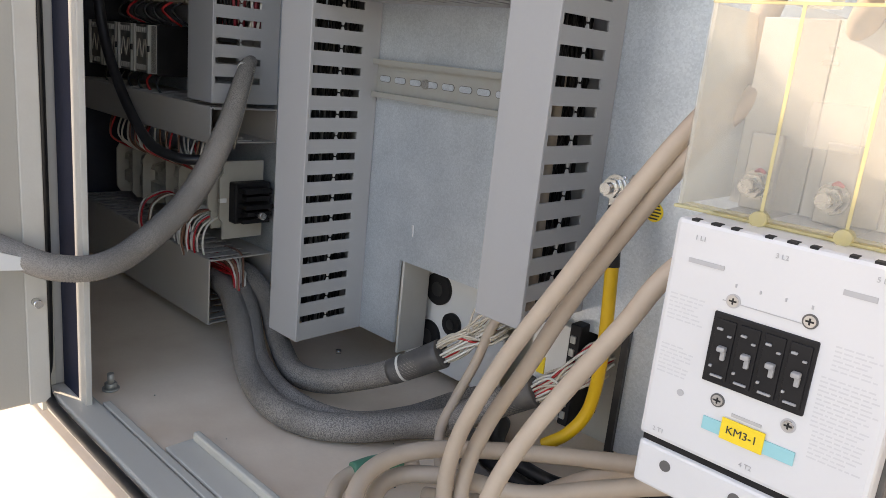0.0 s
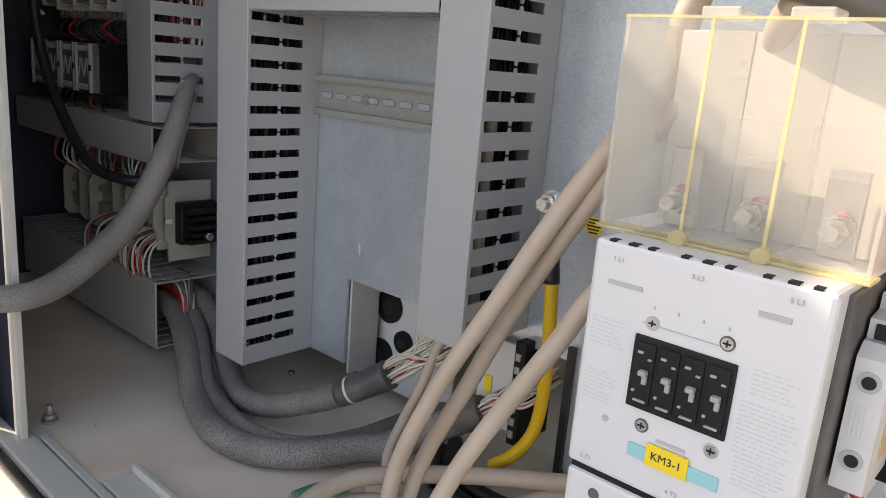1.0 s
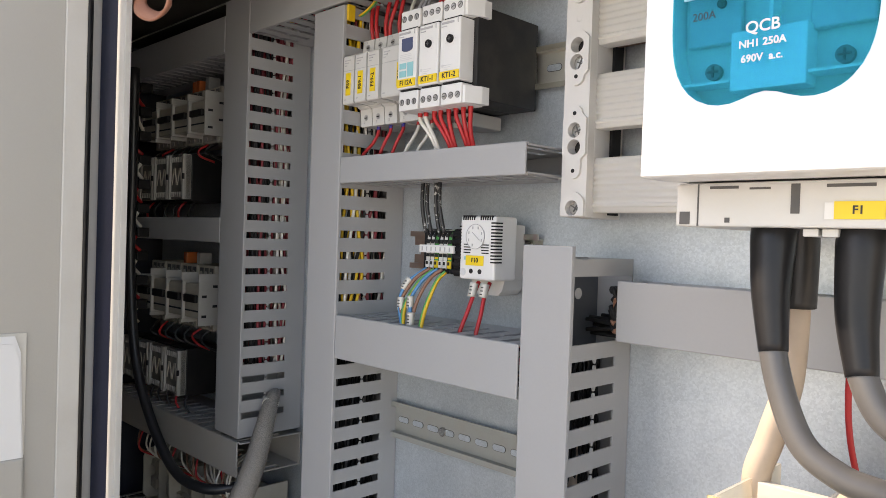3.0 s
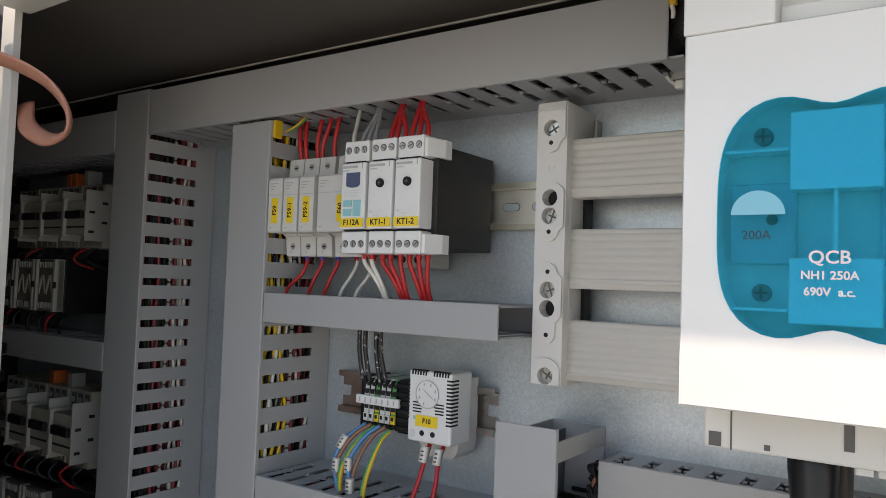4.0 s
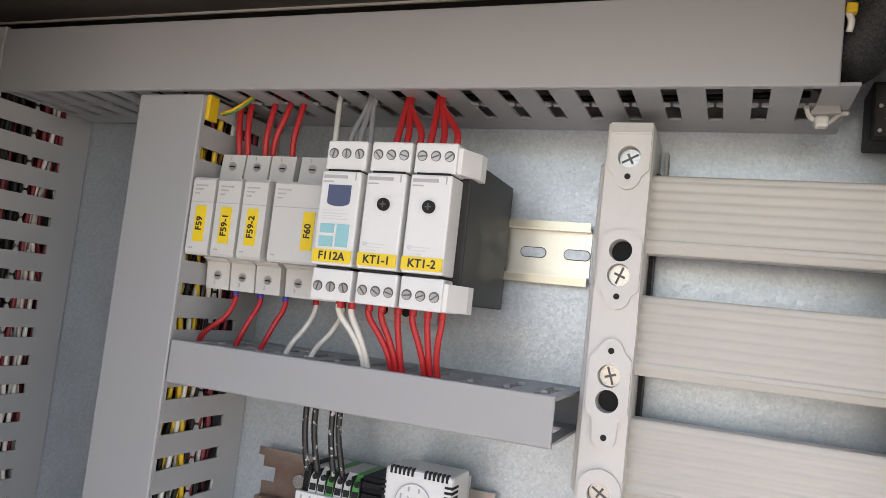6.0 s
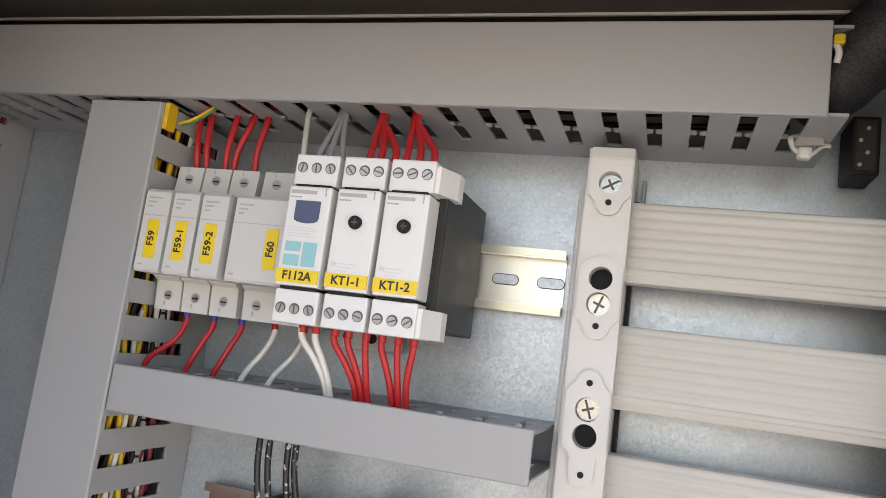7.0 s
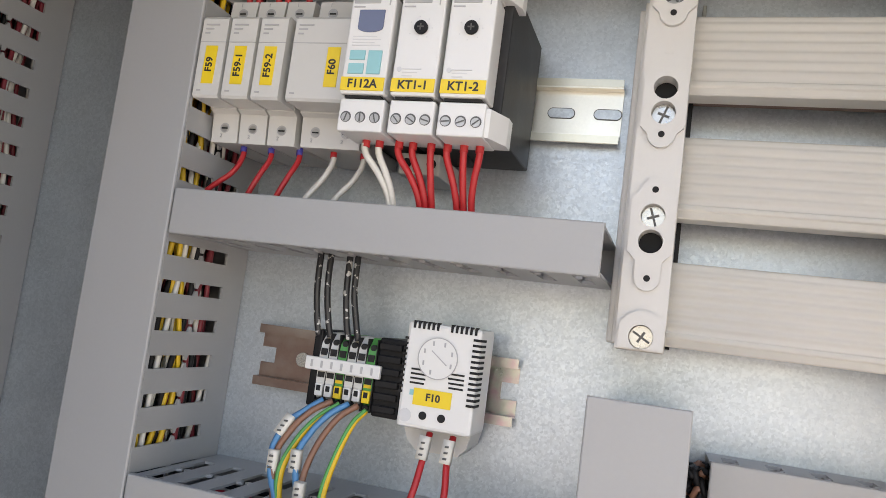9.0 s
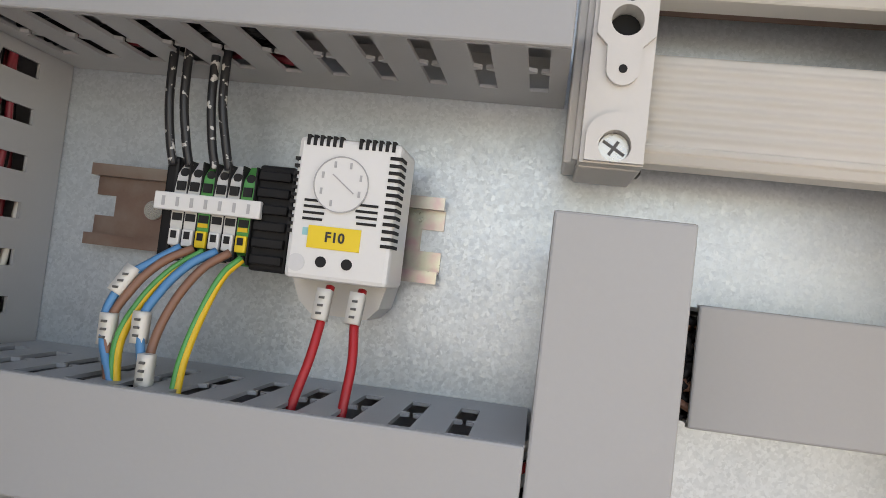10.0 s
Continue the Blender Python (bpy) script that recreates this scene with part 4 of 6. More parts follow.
def thermostat():
    root = thing("thermostat", "white plastic cabinet thermostat with dial and yellow tag", "thermostat")
    part("base", prism(bmesh.new(), [(-0.1125, 0.413), (-0.109, 0.4045), (-0.104, 0.4000), (-0.082, 0.4000), (-0.0780, 0.4045), (-0.0760, 0.413), (-0.0760, 0.458), (-0.1090, 0.458), (-0.1125, 0.4400)], -0.030, -0.006), DEVICE, root)
    sh = bmesh.new()
    box(sh, -0.1105, -0.0725, -0.0470, -0.020, 0.4128, 0.4640, 0.0018)
    part("housing", sh, WHITE, root)
    dl = bmesh.new()
    disc(dl, -0.0930, -0.0478, 0.4475, 0.0100, 0.001, seg=36)
    dial = part("dial", dl, WHITE, root)
    ring = bmesh.new()
    n = 40
    for r0, r1 in ((0.0097, 0.0101),):
        for i in range(n):
            a, b = 2 * math.pi * i / n, 2 * math.pi * (i + 1) / n
            q = [(-0.093 + r * math.cos(t), 0.4475 + r * math.sin(t)) for r, t in ((r0, a), (r1, a), (r1, b), (r0, b))]
            prism(ring, q, -0.0482, -0.0477)
    for i in range(7):
        a = radians(-45 + 45 * i + 22)
        c, s_ = math.cos(a), math.sin(a)
        p = Vector((-0.093 + 0.0075 * c, 0.4475 + 0.0075 * s_))
        box(ring, p.x - 0.0004, p.x + 0.0004, -0.0482, -0.0478, p.y - 0.0011, p.y + 0.0011)
    prism(ring, [(-0.0965, 0.4508), (-0.0962, 0.4511), (-0.0880, 0.4448), (-0.0883, 0.4445)], -0.0482, -0.0478)
    part("scale", ring, GREYINK, dial)
    vents = [(-0.1075 + i * 0.0024, -0.1063 + i * 0.0024, 0.4608, 0.4646) for i in range(14) if i not in (6, 7)]
    vents += [(-0.0765, -0.0722, 0.4268 + i * 0.0026, 0.4280 + i * 0.0026) for i in range(13)]
    vents += [(-0.1110, -0.1092, 0.4290 + i * 0.0026, 0.4302 + i * 0.0026) for i in range(11)]
    for i in range(4):
        vents.append((-0.1058, -0.0985 + i * 0.0004, 0.4340 + i * 0.0022, 0.4349 + i * 0.0022))
        vents.append((-0.0860 - i * 0.0004, -0.0788, 0.4340 + i * 0.0022, 0.4349 + i * 0.0022))
    for xa, xb, za, zb in vents:
        wrap = xb > -0.0725
        part("vent_slot", B(xa, -0.0721 if wrap else xb, -0.0474, -0.0385 if wrap else -0.0440, za, zb), DARKHOLE, root)
    tg = part("label", B(-0.1030, -0.0838, -0.0476, -0.0469, 0.4242, 0.4322), YELLOW, root, "yellow marker label")
    letters("lettering", "F10", 0.0050, facing(-0.093, -0.0478, 0.4283), INK, tg, "", 0.00012)
    for x in (-0.0972, -0.0877):
        part("screw_hole", disc(bmesh.new(), x, -0.0474, 0.4195, 0.0020, 0.001, seg=14), DARKHOLE, root)
    part("mark", disc(bmesh.new(), -0.1062, -0.0473, 0.4185, 0.0032, 0.0005, seg=20), PALEINK, root)
    part("corner_print", B(-0.1052, -0.1030, -0.0473, -0.0469, 0.4285, 0.4312), TEAL, root)
    return root


thermostat()


# ---- main contactor with its terminal cover ----
def contactor():
    root = thing("main_contactor", "large white power contactor with black auxiliary window and yellow tag", "contactor")
    x0, x1, f = 0.1655, 0.2625, -0.168
    part("housing", B(x0, x1, f, -0.012, 0.1295, 0.2345, bevel=0.0022), CONTACTOR, root)
    lower = bmesh.new()
    box(lower, x0 + 0.001, x1 + 0.004, f, -0.02, 0.1045, 0.1265, 0.0018)
    lw = part("lower_cover", lower, CONTACTOR, root)
    part("gap", B(x0 + 0.002, x1 - 0.001, f + 0.002, -0.02, 0.1262, 0.1298), BLACK, root)
    # dark grey sheet paints the shade on the white housing's right side
    part("side_shade", B(x1 - 0.0005, x1 + 0.0025, -0.155, -0.012, 0.120, 0.232, bevel=0.0008), COLLAR, root)
    for x in (0.1815, 0.2145, 0.2475):
        h = bmesh.new()
        disc(h, x, f - 0.0004, 0.1185, 0.0027, 0.001, seg=18)
        part("screw_hole", h, TERMHOLE, lw)
    win = part("window", B(0.1905, 0.2335, f - 0.0012, f + 0.002, 0.1665, 0.1985, bevel=0.0006), BLACK, root, "black auxiliary contact window")
    for i in range(4):
        xa = 0.1925 + i * 0.0103
        slot = bmesh.new()
        box(slot, xa, xa + 0.0085, f - 0.0020, f - 0.0010, 0.1690, 0.1960, 0.0003)
        part("slot_frame", slot, BLACK, win)
        sw = bmesh.new()
        box(sw, xa + 0.0030, xa + 0.0066, f - 0.0048, f - 0.0015, 0.1822, 0.1846, 0.0006)
        box(sw, xa + 0.0046, xa + 0.0066, f - 0.0036, f - 0.0015, 0.1785, 0.1824, 0.0004)
        part("slider", sw, TOGGLE, win, "light grey slider")
        ct = bmesh.new()
        box(ct, xa + 0.0010, xa + 0.0035, f - 0.0030, f - 0.0015, 0.1912, 0.1923, 0.0003)
        box(ct, xa + 0.0058, xa + 0.0076, f - 0.0030, f - 0.0015, 0.1890, 0.1899, 0.0003)
        box(ct, xa + 0.0018, xa + 0.0072, f - 0.0030, f - 0.0015, 0.1702, 0.1712, 0.0003)
        box(ct, xa + 0.0005, xa + 0.0018, f - 0.0030, f - 0.0015, 0.1740, 0.1752, 0.0003)
        part("clip", ct, TOGGLE, win)
    for x, z, m in ((0.1970, 0.2045, 1), (0.2280, 0.2055, 0), (0.1990, 0.1595, 0), (0.2290, 0.1605, 1)):
        ring = part("screw_recess", disc(bmesh.new(), x, f - 0.0005, z, 0.0031, 0.001, seg=20), GREYINK if m else TERMHOLE, root)
        part("screw", disc(bmesh.new(), x, f - 0.0008, z, 0.0024, 0.0006, seg=16), SCREWBRIGHT, ring)
        cross = bmesh.new()
        box(cross, x - 0.0016, x + 0.0016, f - 0.0011, f - 0.0007, z - 0.00035, z + 0.00035)
        box(cross, x - 0.00035, x + 0.00035, f - 0.0010, f - 0.0007, z - 0.0014, z + 0.0014)
        part("slot", cross, DARKHOLE, ring)
    teal = part("marker_strip", B(0.1945, 0.2340, f - 0.0008, f, 0.1445, 0.1505), TEAL, root, "pale blue marker strip")
    tag = part("label", B(0.2030, 0.2215, f - 0.0014, f - 0.0006, 0.1438, 0.1535), YELLOW, root, "yellow marker label")
    letters("lettering", "KM3-1", 0.0050, facing(0.2122, f - 0.0015, 0.1486), INK, tag)
    pr = bmesh.new()
    rnd = random.Random(5)
    box(pr, 0.1745, 0.1905, f - 0.0004, f, 0.2160, 0.2180)
    box(pr, 0.2370, 0.2490, f - 0.0004, f, 0.2194, 0.2216)
    for x, z, txt in ((0.1780, 0.2272, "1 L1"), (0.2125, 0.2278, "3 L2"), (0.2495, 0.2282, "5 L3"), (0.1750, 0.1345, "2 T1"), (0.2160, 0.1352, "4 T2"), (0.2545, 0.1352, "6 T3")):
        letters("lettering", txt, 0.0030, facing(x, f - 0.0003, z), GREYINK, root)
    for i in range(4):
        box(pr, 0.1965 + i * 0.0103, 0.1972 + i * 0.0103, f - 0.0004, f, 0.2105, 0.2120)
    box(pr, 0.1925, 0.1942, f - 0.0004, f, 0.2036, 0.2039)
    box(pr, 0.2002, 0.2250, f - 0.0004, f, 0.2036, 0.2039)
    box(pr, 0.2060, 0.2190, f - 0.0004, f, 0.1548, 0.1562)
    part("print", pr, GREYINK, root)
    fine = bmesh.new()
    for xa, xb, z, n in ((0.1690, 0.1860, 0.2000, 7), (0.1690, 0.1855, 0.1760, 8), (0.2390, 0.2560, 0.1985, 6), (0.2365, 0.2590, 0.1850, 12), (0.2380, 0.2580, 0.1620, 7)):
        for j in range(n):
            x = xa
            while x < xb - 0.001 - rnd.random() * 0.006:
                wd = 0.0012 + rnd.random() * 0.003
                box(fine, x, min(xb, x + wd), f - 0.0001, f + 0.0002, z - j * 0.0019, z - j * 0.0019 + 0.0007)
                x += wd + 0.0007
    part("fine_print", fine, FAINTINK, root)
    disc_mark = bmesh.new()
    disc(disc_mark, 0.1820, f - 0.0004, 0.1562, 0.0016, 0.0005, seg=16)
    part("approval_mark", disc_mark, GREYINK, root)
    vents = bmesh.new()
    for i in range(9):
        x = 0.1720 + i * 0.0088 + (i // 3) * 0.0055
        box(vents, x, x + (0.0042 if i % 3 == 1 else 0.0032), f + 0.0006, f + 0.005, 0.2333, 0.2348)
    part("vents", vents, DARKHOLE, root)
    return root


contactor()


def aux_block():
    root = thing("auxiliary_contact", "light grey auxiliary contact block on the contactor side", "contact block")
    o = [(-0.142, 0.153), (-0.142, 0.207), (-0.136, 0.212), (-0.132, 0.212), (-0.132, 0.220), (-0.120, 0.2215), (-0.120, 0.228), (-0.06, 0.228), (-0.06, 0.153)]
    part("body", prism(bmesh.new(), o, 0.2665, 0.2785, "x"), DEVICE, root)
    part("carrier", B(0.2650, 0.2840, -0.105, -0.012, 0.145, 0.232, bevel=0.001), BLACK, root)
    for z in (0.198, 0.166):
        h = bmesh.new()
        disc(h, 0.2725, -0.1426, z, 0.0042, 0.002, seg=18)
        hole = part("terminal_hole", h, GREYINK, root)
        part("screw", disc(bmesh.new(), 0.2725, -0.1428, z, 0.0026, 0.0006, seg=14), DARKHOLE, hole)
    part("sticker", B(0.2784, 0.2789, -0.128, -0.112, 0.163, 0.187), material("tan_sticker", (0.55, 0.40, 0.22), 0.6), root)
    for z in (0.2155, 0.2245):
        part("clamp", B(0.2690, 0.2765, -0.1335 + (z - 0.2155) * 1.4, -0.131 + (z - 0.2155) * 1.4, z - 0.003, z + 0.003, bevel=0.0005), DARKHOLE, root)
    pr = bmesh.new()
    for j in range(4):
        box(pr, 0.2690 + j * 0.0016, 0.2697 + j * 0.0016, -0.1424, -0.1418, 0.176, 0.188)
    part("print", pr, PALEINK, root)
    return root


aux_block()
wire([(0.274, -0.13, 0.225), (0.2755, -0.13, 0.236), (0.277, -0.128, 0.252), (0.274, -0.11, 0.275)], 0.0022, RED, "red control wire above the contact block", "control wires of the contactor")
wire([(0.272, -0.125, 0.157), (0.274, -0.128, 0.147), (0.282, -0.125, 0.142), (0.292, -0.115, 0.150), (0.298, -0.10, 0.165), (0.30, -0.08, 0.19)], 0.0022, RED, "red control wire looping below the contact block", "control wires of the contactor")


def terminal_cover():
    root = thing("terminal_cover", "yellowed clear plastic terminal cover over three bolted studs", "cover")
    x0, x1, f, b, z0, z1, t = 0.154, 0.2660, -0.147, -0.060, 0.2365, 0.3265, 0.0016
    front = part("front", B(x0, x1, f, f + t, z0, z1, bevel=0.0005), POLY, root)
    for x in (x0 + 0.0001, x1 - t - 0.0001):
        part("side", B(x, x + t, f + t + 0.0002, b, z0, z1), POLYSIDE, root)
    for x in (0.1925, 0.2270):
        part("divider", B(x, x + t, f + t + 0.0002, b, z0 + 0.0002, z1), POLY, root)
        part("divider_edge", B(x + 0.0001, x + t - 0.0001, f - 0.0005, f - 0.0001, z0, z1), POLYEDGE, root, "yellowed edge")
        part("knob", disc(bmesh.new(), x + 0.0008, f - 0.004, z0 + 0.001, 0.0035, 0.006, "y", 16), POLYEDGE, root)
        part("top_tab", B(x - 0.006, x + 0.010, f + 0.002, f + 0.018, z1 + 0.0002, z1 + 0.005, bevel=0.001), POLYSIDE, root)
    part("bottom_edge", B(x0 - 0.001, x1 + 0.001, f - 0.001, f + 0.014, z0 - 0.0018, z0 - 0.0003, bevel=0.0004), POLYEDGE, root)
    part("top_edge", B(x0, x1, f + 0.0002, f + t + 0.0006, z1, z1 + 0.0012), POLYEDGE, root)
    for x in (0.200, 0.2345):
        part("inner_step", B(x, x + 0.022, f + 0.012, f + 0.0132, 0.270, 0.289), POLY, root)
    mk = bmesh.new()
    prism(mk, [(0.2075, 0.3075), (0.2055, 0.311), (0.2095, 0.311)], f - 0.0003, f)
    box(mk, 0.2045, 0.2110, f - 0.0003, f, 0.3035, 0.3055)
    part("moulded_mark", mk, POLY, root)
    return root


terminal_cover()


def power_stud(x):
    root = thing("terminal_stud", "steel bolt and nut on a contactor terminal bar", "bolt", "bolted contactor terminals")
    part("bar", B(x - 0.0075, x + 0.0075, -0.112, -0.107, 0.2352, 0.272, bevel=0.0008), SCREWDULL, root)
    part("insulating_wall", B(x - 0.0170, x + 0.0170, -0.100, -0.094, 0.2352, 0.3255, bevel=0.0004), BACKWALL, root)
    part("washer", disc(bmesh.new(), x, -0.1145, 0.2475, 0.0072, 0.002, seg=24), SCREWBRIGHT, root)
    part("nut", disc(bmesh.new(), x, -0.1205, 0.2475, 0.0058, 0.006, seg=6), SCREWBRIGHT, root)
    part("thread", disc(bmesh.new(), x, -0.1275, 0.2475, 0.0034, 0.008, seg=14), SCREWBRIGHT, root)
    red = bmesh.new()
    tube(red, [(x - 0.0005, -0.1168, 0.2540), (x + 0.002, -0.1172, 0.2550), (x + 0.0045, -0.1168, 0.2538)], [0.0006, 0.0013, 0.0007], 6, 4)
    part("paint_mark", red, material("red_paint_mark", (0.5, 0.14, 0.15), 0.5), root, "red torque mark")
    return root


for sx in (0.176, 0.2105, 0.2445):
    power_stud(sx)


# ---- fuse switch ----
def fuse_switch():
    root = thing("fuse_switch", "white fuse switch disconnector with a blue clear window", "fuse switch")
    cx, cz, f = 0.179, 0.559, -0.160
    x0, x1, z0, z1 = 0.1195, 0.2385, 0.4785, 0.6400

    def peanut(a):
        c, s_ = math.cos(a), math.sin(a)
        e = 3.4
        r = (abs(c / 0.0442) ** e + abs(s_ / 0.0508) ** e) ** (-1 / e)
        dip = 0.0062 * math.exp(-((abs(c) / 0.26) ** 2))
        return cx + r * c, cz + (r - dip) * s_

    n = 64
    fr = bmesh.new()
    rings = []
    corners = [math.atan2(zz - cz, xx - cx) % (2 * math.pi) for xx in (x0, x1) for zz in (z0, z1)]
    turns = sorted([2 * math.pi * i / n for i in range(n)] + corners)
    for a in turns:
        c, s_ = math.cos(a), math.sin(a)
        k = min(((x1 - cx) if c > 0 else (cx - x0)) / abs(c) if abs(c) > 1e-6 else 9, ((z1 - cz) if s_ > 0 else (cz - z0)) / abs(s_) if abs(s_) > 1e-6 else 9)
        ox, oz = cx + k * c, cz + k * s_
        ix, iz = peanut(a)
        rings.append([fr.verts.new(p) for p in ((ix, f + 0.014, iz), (ix, f, iz), (cx + (ox - cx) * 0.985, f, cz + (oz - cz) * 0.99), (ox, f + 0.0014, oz), (ox, f + 0.03, oz))])
    for i in range(len(rings)):
        p, q = rings[i], rings[(i + 1) % len(rings)]
        for j in range(4):
            fr.faces.new((p[j], p[j + 1], q[j + 1], q[j]))
    bmesh.ops.recalc_face_normals(fr, faces=fr.faces[:])
    lid = part("front_cover", fr, WHITE, root)
    bd = bmesh.new()
    box(bd, x0 + 0.0005, x1 - 0.0005, f + 0.0142, -0.052, z0 + 0.0005, z1 + 0.02, 0.002)
    part("body", bd, WHITE, root)
    pane = bmesh.new()
    prism(pane, [peanut(2 * math.pi * i / n) for i in range(n)], f - 0.0008, f + 0.0006)
    pn = part("window", pane, BLUE, root, "blue clear plastic window")
    part("recess_floor", B(cx - 0.046, cx + 0.046, f + 0.0132, f + 0.0141, 0.504, 0.613), BACKWALL, root)
    ribs = bmesh.new()
    for zz in (0.5865, 0.5205):
        box(ribs, cx - 0.042, cx - 0.017, f + 0.002, f + 0.014, zz, zz + 0.0012)
        box(ribs, cx + 0.017, cx + 0.042, f + 0.002, f + 0.014, zz, zz + 0.0012)
    box(ribs, cx - 0.0165, cx + 0.0165, f + 0.0015, f + 0.014, 0.570, 0.6020, 0.0006)
    box(ribs, cx - 0.0165, cx + 0.0165, f + 0.0015, f + 0.014, 0.5160, 0.5425, 0.0006)
    box(ribs, cx - 0.0008, cx + 0.0008, f + 0.004, f + 0.014, 0.5425, 0.570)
    part("inner_ribs", ribs, WHITE, root)
    for sx in (-1, 1):
        for z in (0.5945, 0.528):
            h = bmesh.new()
            disc(h, cx + sx * 0.0285, f + 0.010, z, 0.0038, 0.004, seg=18)
            sc = part("screw", h, TERMHOLE, root)
            part("screw_slot", B(cx + sx * 0.0285 - 0.0005, cx + sx * 0.0285 + 0.0005, f + 0.0094, f + 0.0102, z - 0.0026, z + 0.0026), DARKHOLE, sc)
            part("screw_slot", B(cx + sx * 0.0285 - 0.0026, cx + sx * 0.0285 + 0.0026, f + 0.0094, f + 0.0102, z - 0.0005, z + 0.0005), DARKHOLE, sc)
        hp = bmesh.new()
        o = [(cx + sx * 0.0280 + 0.0105 * math.cos(a), 0.5600 + 0.0100 * math.sin(a)) for a in [math.pi * i / 14 for i in range(15)]]
        prism(hp, o, f - 0.0014, f - 0.0007)
        part("peep_hole", hp, PEEP, pn, "pale half-round peep hole")
        part("fuse", B(cx + sx * 0.028 - 0.013, cx + sx * 0.028 + 0.013, f + 0.008, f + 0.0130, 0.540, 0.574, bevel=0.001), GREYINK, root)
        part("indicator", disc(bmesh.new(), cx + sx * 0.0280 + 0.004, f + 0.0066, 0.5585, 0.0022, 0.0015, seg=14), DARKHOLE, root)
    letters("lettering", "200A", 0.0052, facing(cx - 0.0285, f - 0.0009, 0.5515), INK, pn)
    for txt, z, size in (("QCB", 0.5425, 0.0072), ("NH1 250A", 0.5355, 0.0046), ("690V  a.c.", 0.5290, 0.0046)):
        letters("lettering", txt, size, facing(cx - 0.0015, f - 0.0009, z), PAPER, pn, "", 0.00012)
    base = bmesh.new()
    box(base, 0.1215, 0.2385, -0.126, -0.045, 0.4560, 0.4780, 0.0012)
    bs = part("base", base, DEVICE, root)
    for xa, xb, za, zb in ((0.1240, 0.1295, 0.4570, 0.4635), (0.1335, 0.1342, 0.4562, 0.4775), (0.1480, 0.1505, 0.4580, 0.4605), (0.1795, 0.1835, 0.4625, 0.4765), (0.1400, 0.1545, 0.4748, 0.4762), (0.1600, 0.1700, 0.4742, 0.4752), (0.1950, 0.2150, 0.4745, 0.4760)):
        part("opening", B(xa, xb, -0.1264, -0.1250, za, zb), TERMHOLE, bs)
    part("blank_label", B(0.1945, 0.1985, -0.1266, -0.1256, 0.4600, 0.4675), WHITE, root)
    tg = part("label", B(0.1985, 0.2190, -0.1268, -0.1256, 0.4600, 0.4680), YELLOW, root, "yellow marker label")
    letters("lettering", "F1", 0.0052, facing(0.2085, -0.1270, 0.4640), INK, tg, "", 0.00012)
    for xa in (0.1830, 0.1915, 0.2240):
        part("foot", B(xa, xa + 0.007, -0.120, -0.10, 0.4520, 0.4558, bevel=0.0006), DEVICE, root)
    for xa in (0.1192, 0.2012):
        up = bmesh.new()
        box(up, xa, xa + 0.0375, -0.1615, -0.06, 0.6395, 0.690, 0.001)
        part("hinge_arm", up, WHITE, root)
    lg = bmesh.new()
    box(lg, 0.1567, 0.2012, -0.150, -0.11, 0.640, 0.6500, 0.0008)
    part("ledge", lg, WHITE, root)
    part("dark_recess", B(0.1568, 0.2011, -0.115, -0.06, 0.6502, 0.690), BLACK, root)
    return root


fuse_switch()


# ---- heavy cables ----
def cable(pts, r, mat, label, group, ends=(), name="power_cable"):
    bm = bmesh.new()
    tube(bm, pts, r, 14, 10)
    if not ends:
        return solo(name, bm, mat, label, "cable", group)
    root = thing(name, label, "cable", group)
    part("sheath", bm, mat, root)
    for pn, pp, rr, mm in ends:
        b2 = bmesh.new()
        tube(b2, pp, rr, 14, 8)
        part(pn, b2, mm, root)
    return root


def braided(name, dark, light):
    """Woven conduit sleeve: fine crossing threads of two tones."""
    m = material(name, dark, 0.55, 0, 0.2, 30, 300, 0)
    nt = m.node_tree
    b = nt.nodes["Principled BSDF"]
    tc = nt.nodes["Texture Coordinate"]
    vor = nt.nodes.new("ShaderNodeTexVoronoi")
    vor.inputs["Scale"].default_value = 950
    nt.links.new(tc.outputs["Object"], vor.inputs["Vector"])
    big = nt.nodes.new("ShaderNodeTexNoise")
    big.inputs["Scale"].default_value, big.inputs["Detail"].default_value = 22, 4
    nt.links.new(tc.outputs["Object"], big.inputs["Vector"])
    mr = nt.nodes.new("ShaderNodeMapRange")
    mr.inputs[1].default_value, mr.inputs[2].default_value = 0.25, 0.75
    mr.inputs[3].default_value, mr.inputs[4].default_value = 1.0, 0.0
    nt.links.new(vor.outputs["Distance"], mr.inputs[0])
    mul = nt.nodes.new("ShaderNodeMath")
    mul.operation = "MULTIPLY"
    nt.links.new(mr.outputs[0], mul.inputs[0])
    bm2 = nt.nodes.new("ShaderNodeMapRange")
    bm2.inputs[1].default_value, bm2.inputs[2].default_value = 0.3, 0.65
    bm2.inputs[3].default_value, bm2.inputs[4].default_value = 0.35, 1.0
    nt.links.new(big.outputs[0], bm2.inputs[0])
    nt.links.new(bm2.outputs[0], mul.inputs[1])
    mx = nt.nodes.new("ShaderNodeMix")
    mx.data_type = "RGBA"
    mx.inputs[6].default_value, mx.inputs[7].default_value = (*dark, 1), (*light, 1)
    nt.links.new(mul.outputs[0], mx.inputs[0])
    nt.links.new(mx.outputs[2], b.inputs["Base Color"])
    bp = nt.nodes.new("ShaderNodeBump")
    bp.inputs["Strength"].default_value, bp.inputs["Distance"].default_value, bp.invert = 0.45, 0.0007, True
    nt.links.new(vor.outputs["Distance"], bp.inputs["Height"])
    nt.links.new(bp.outputs[0], b.inputs["Normal"])
    return m


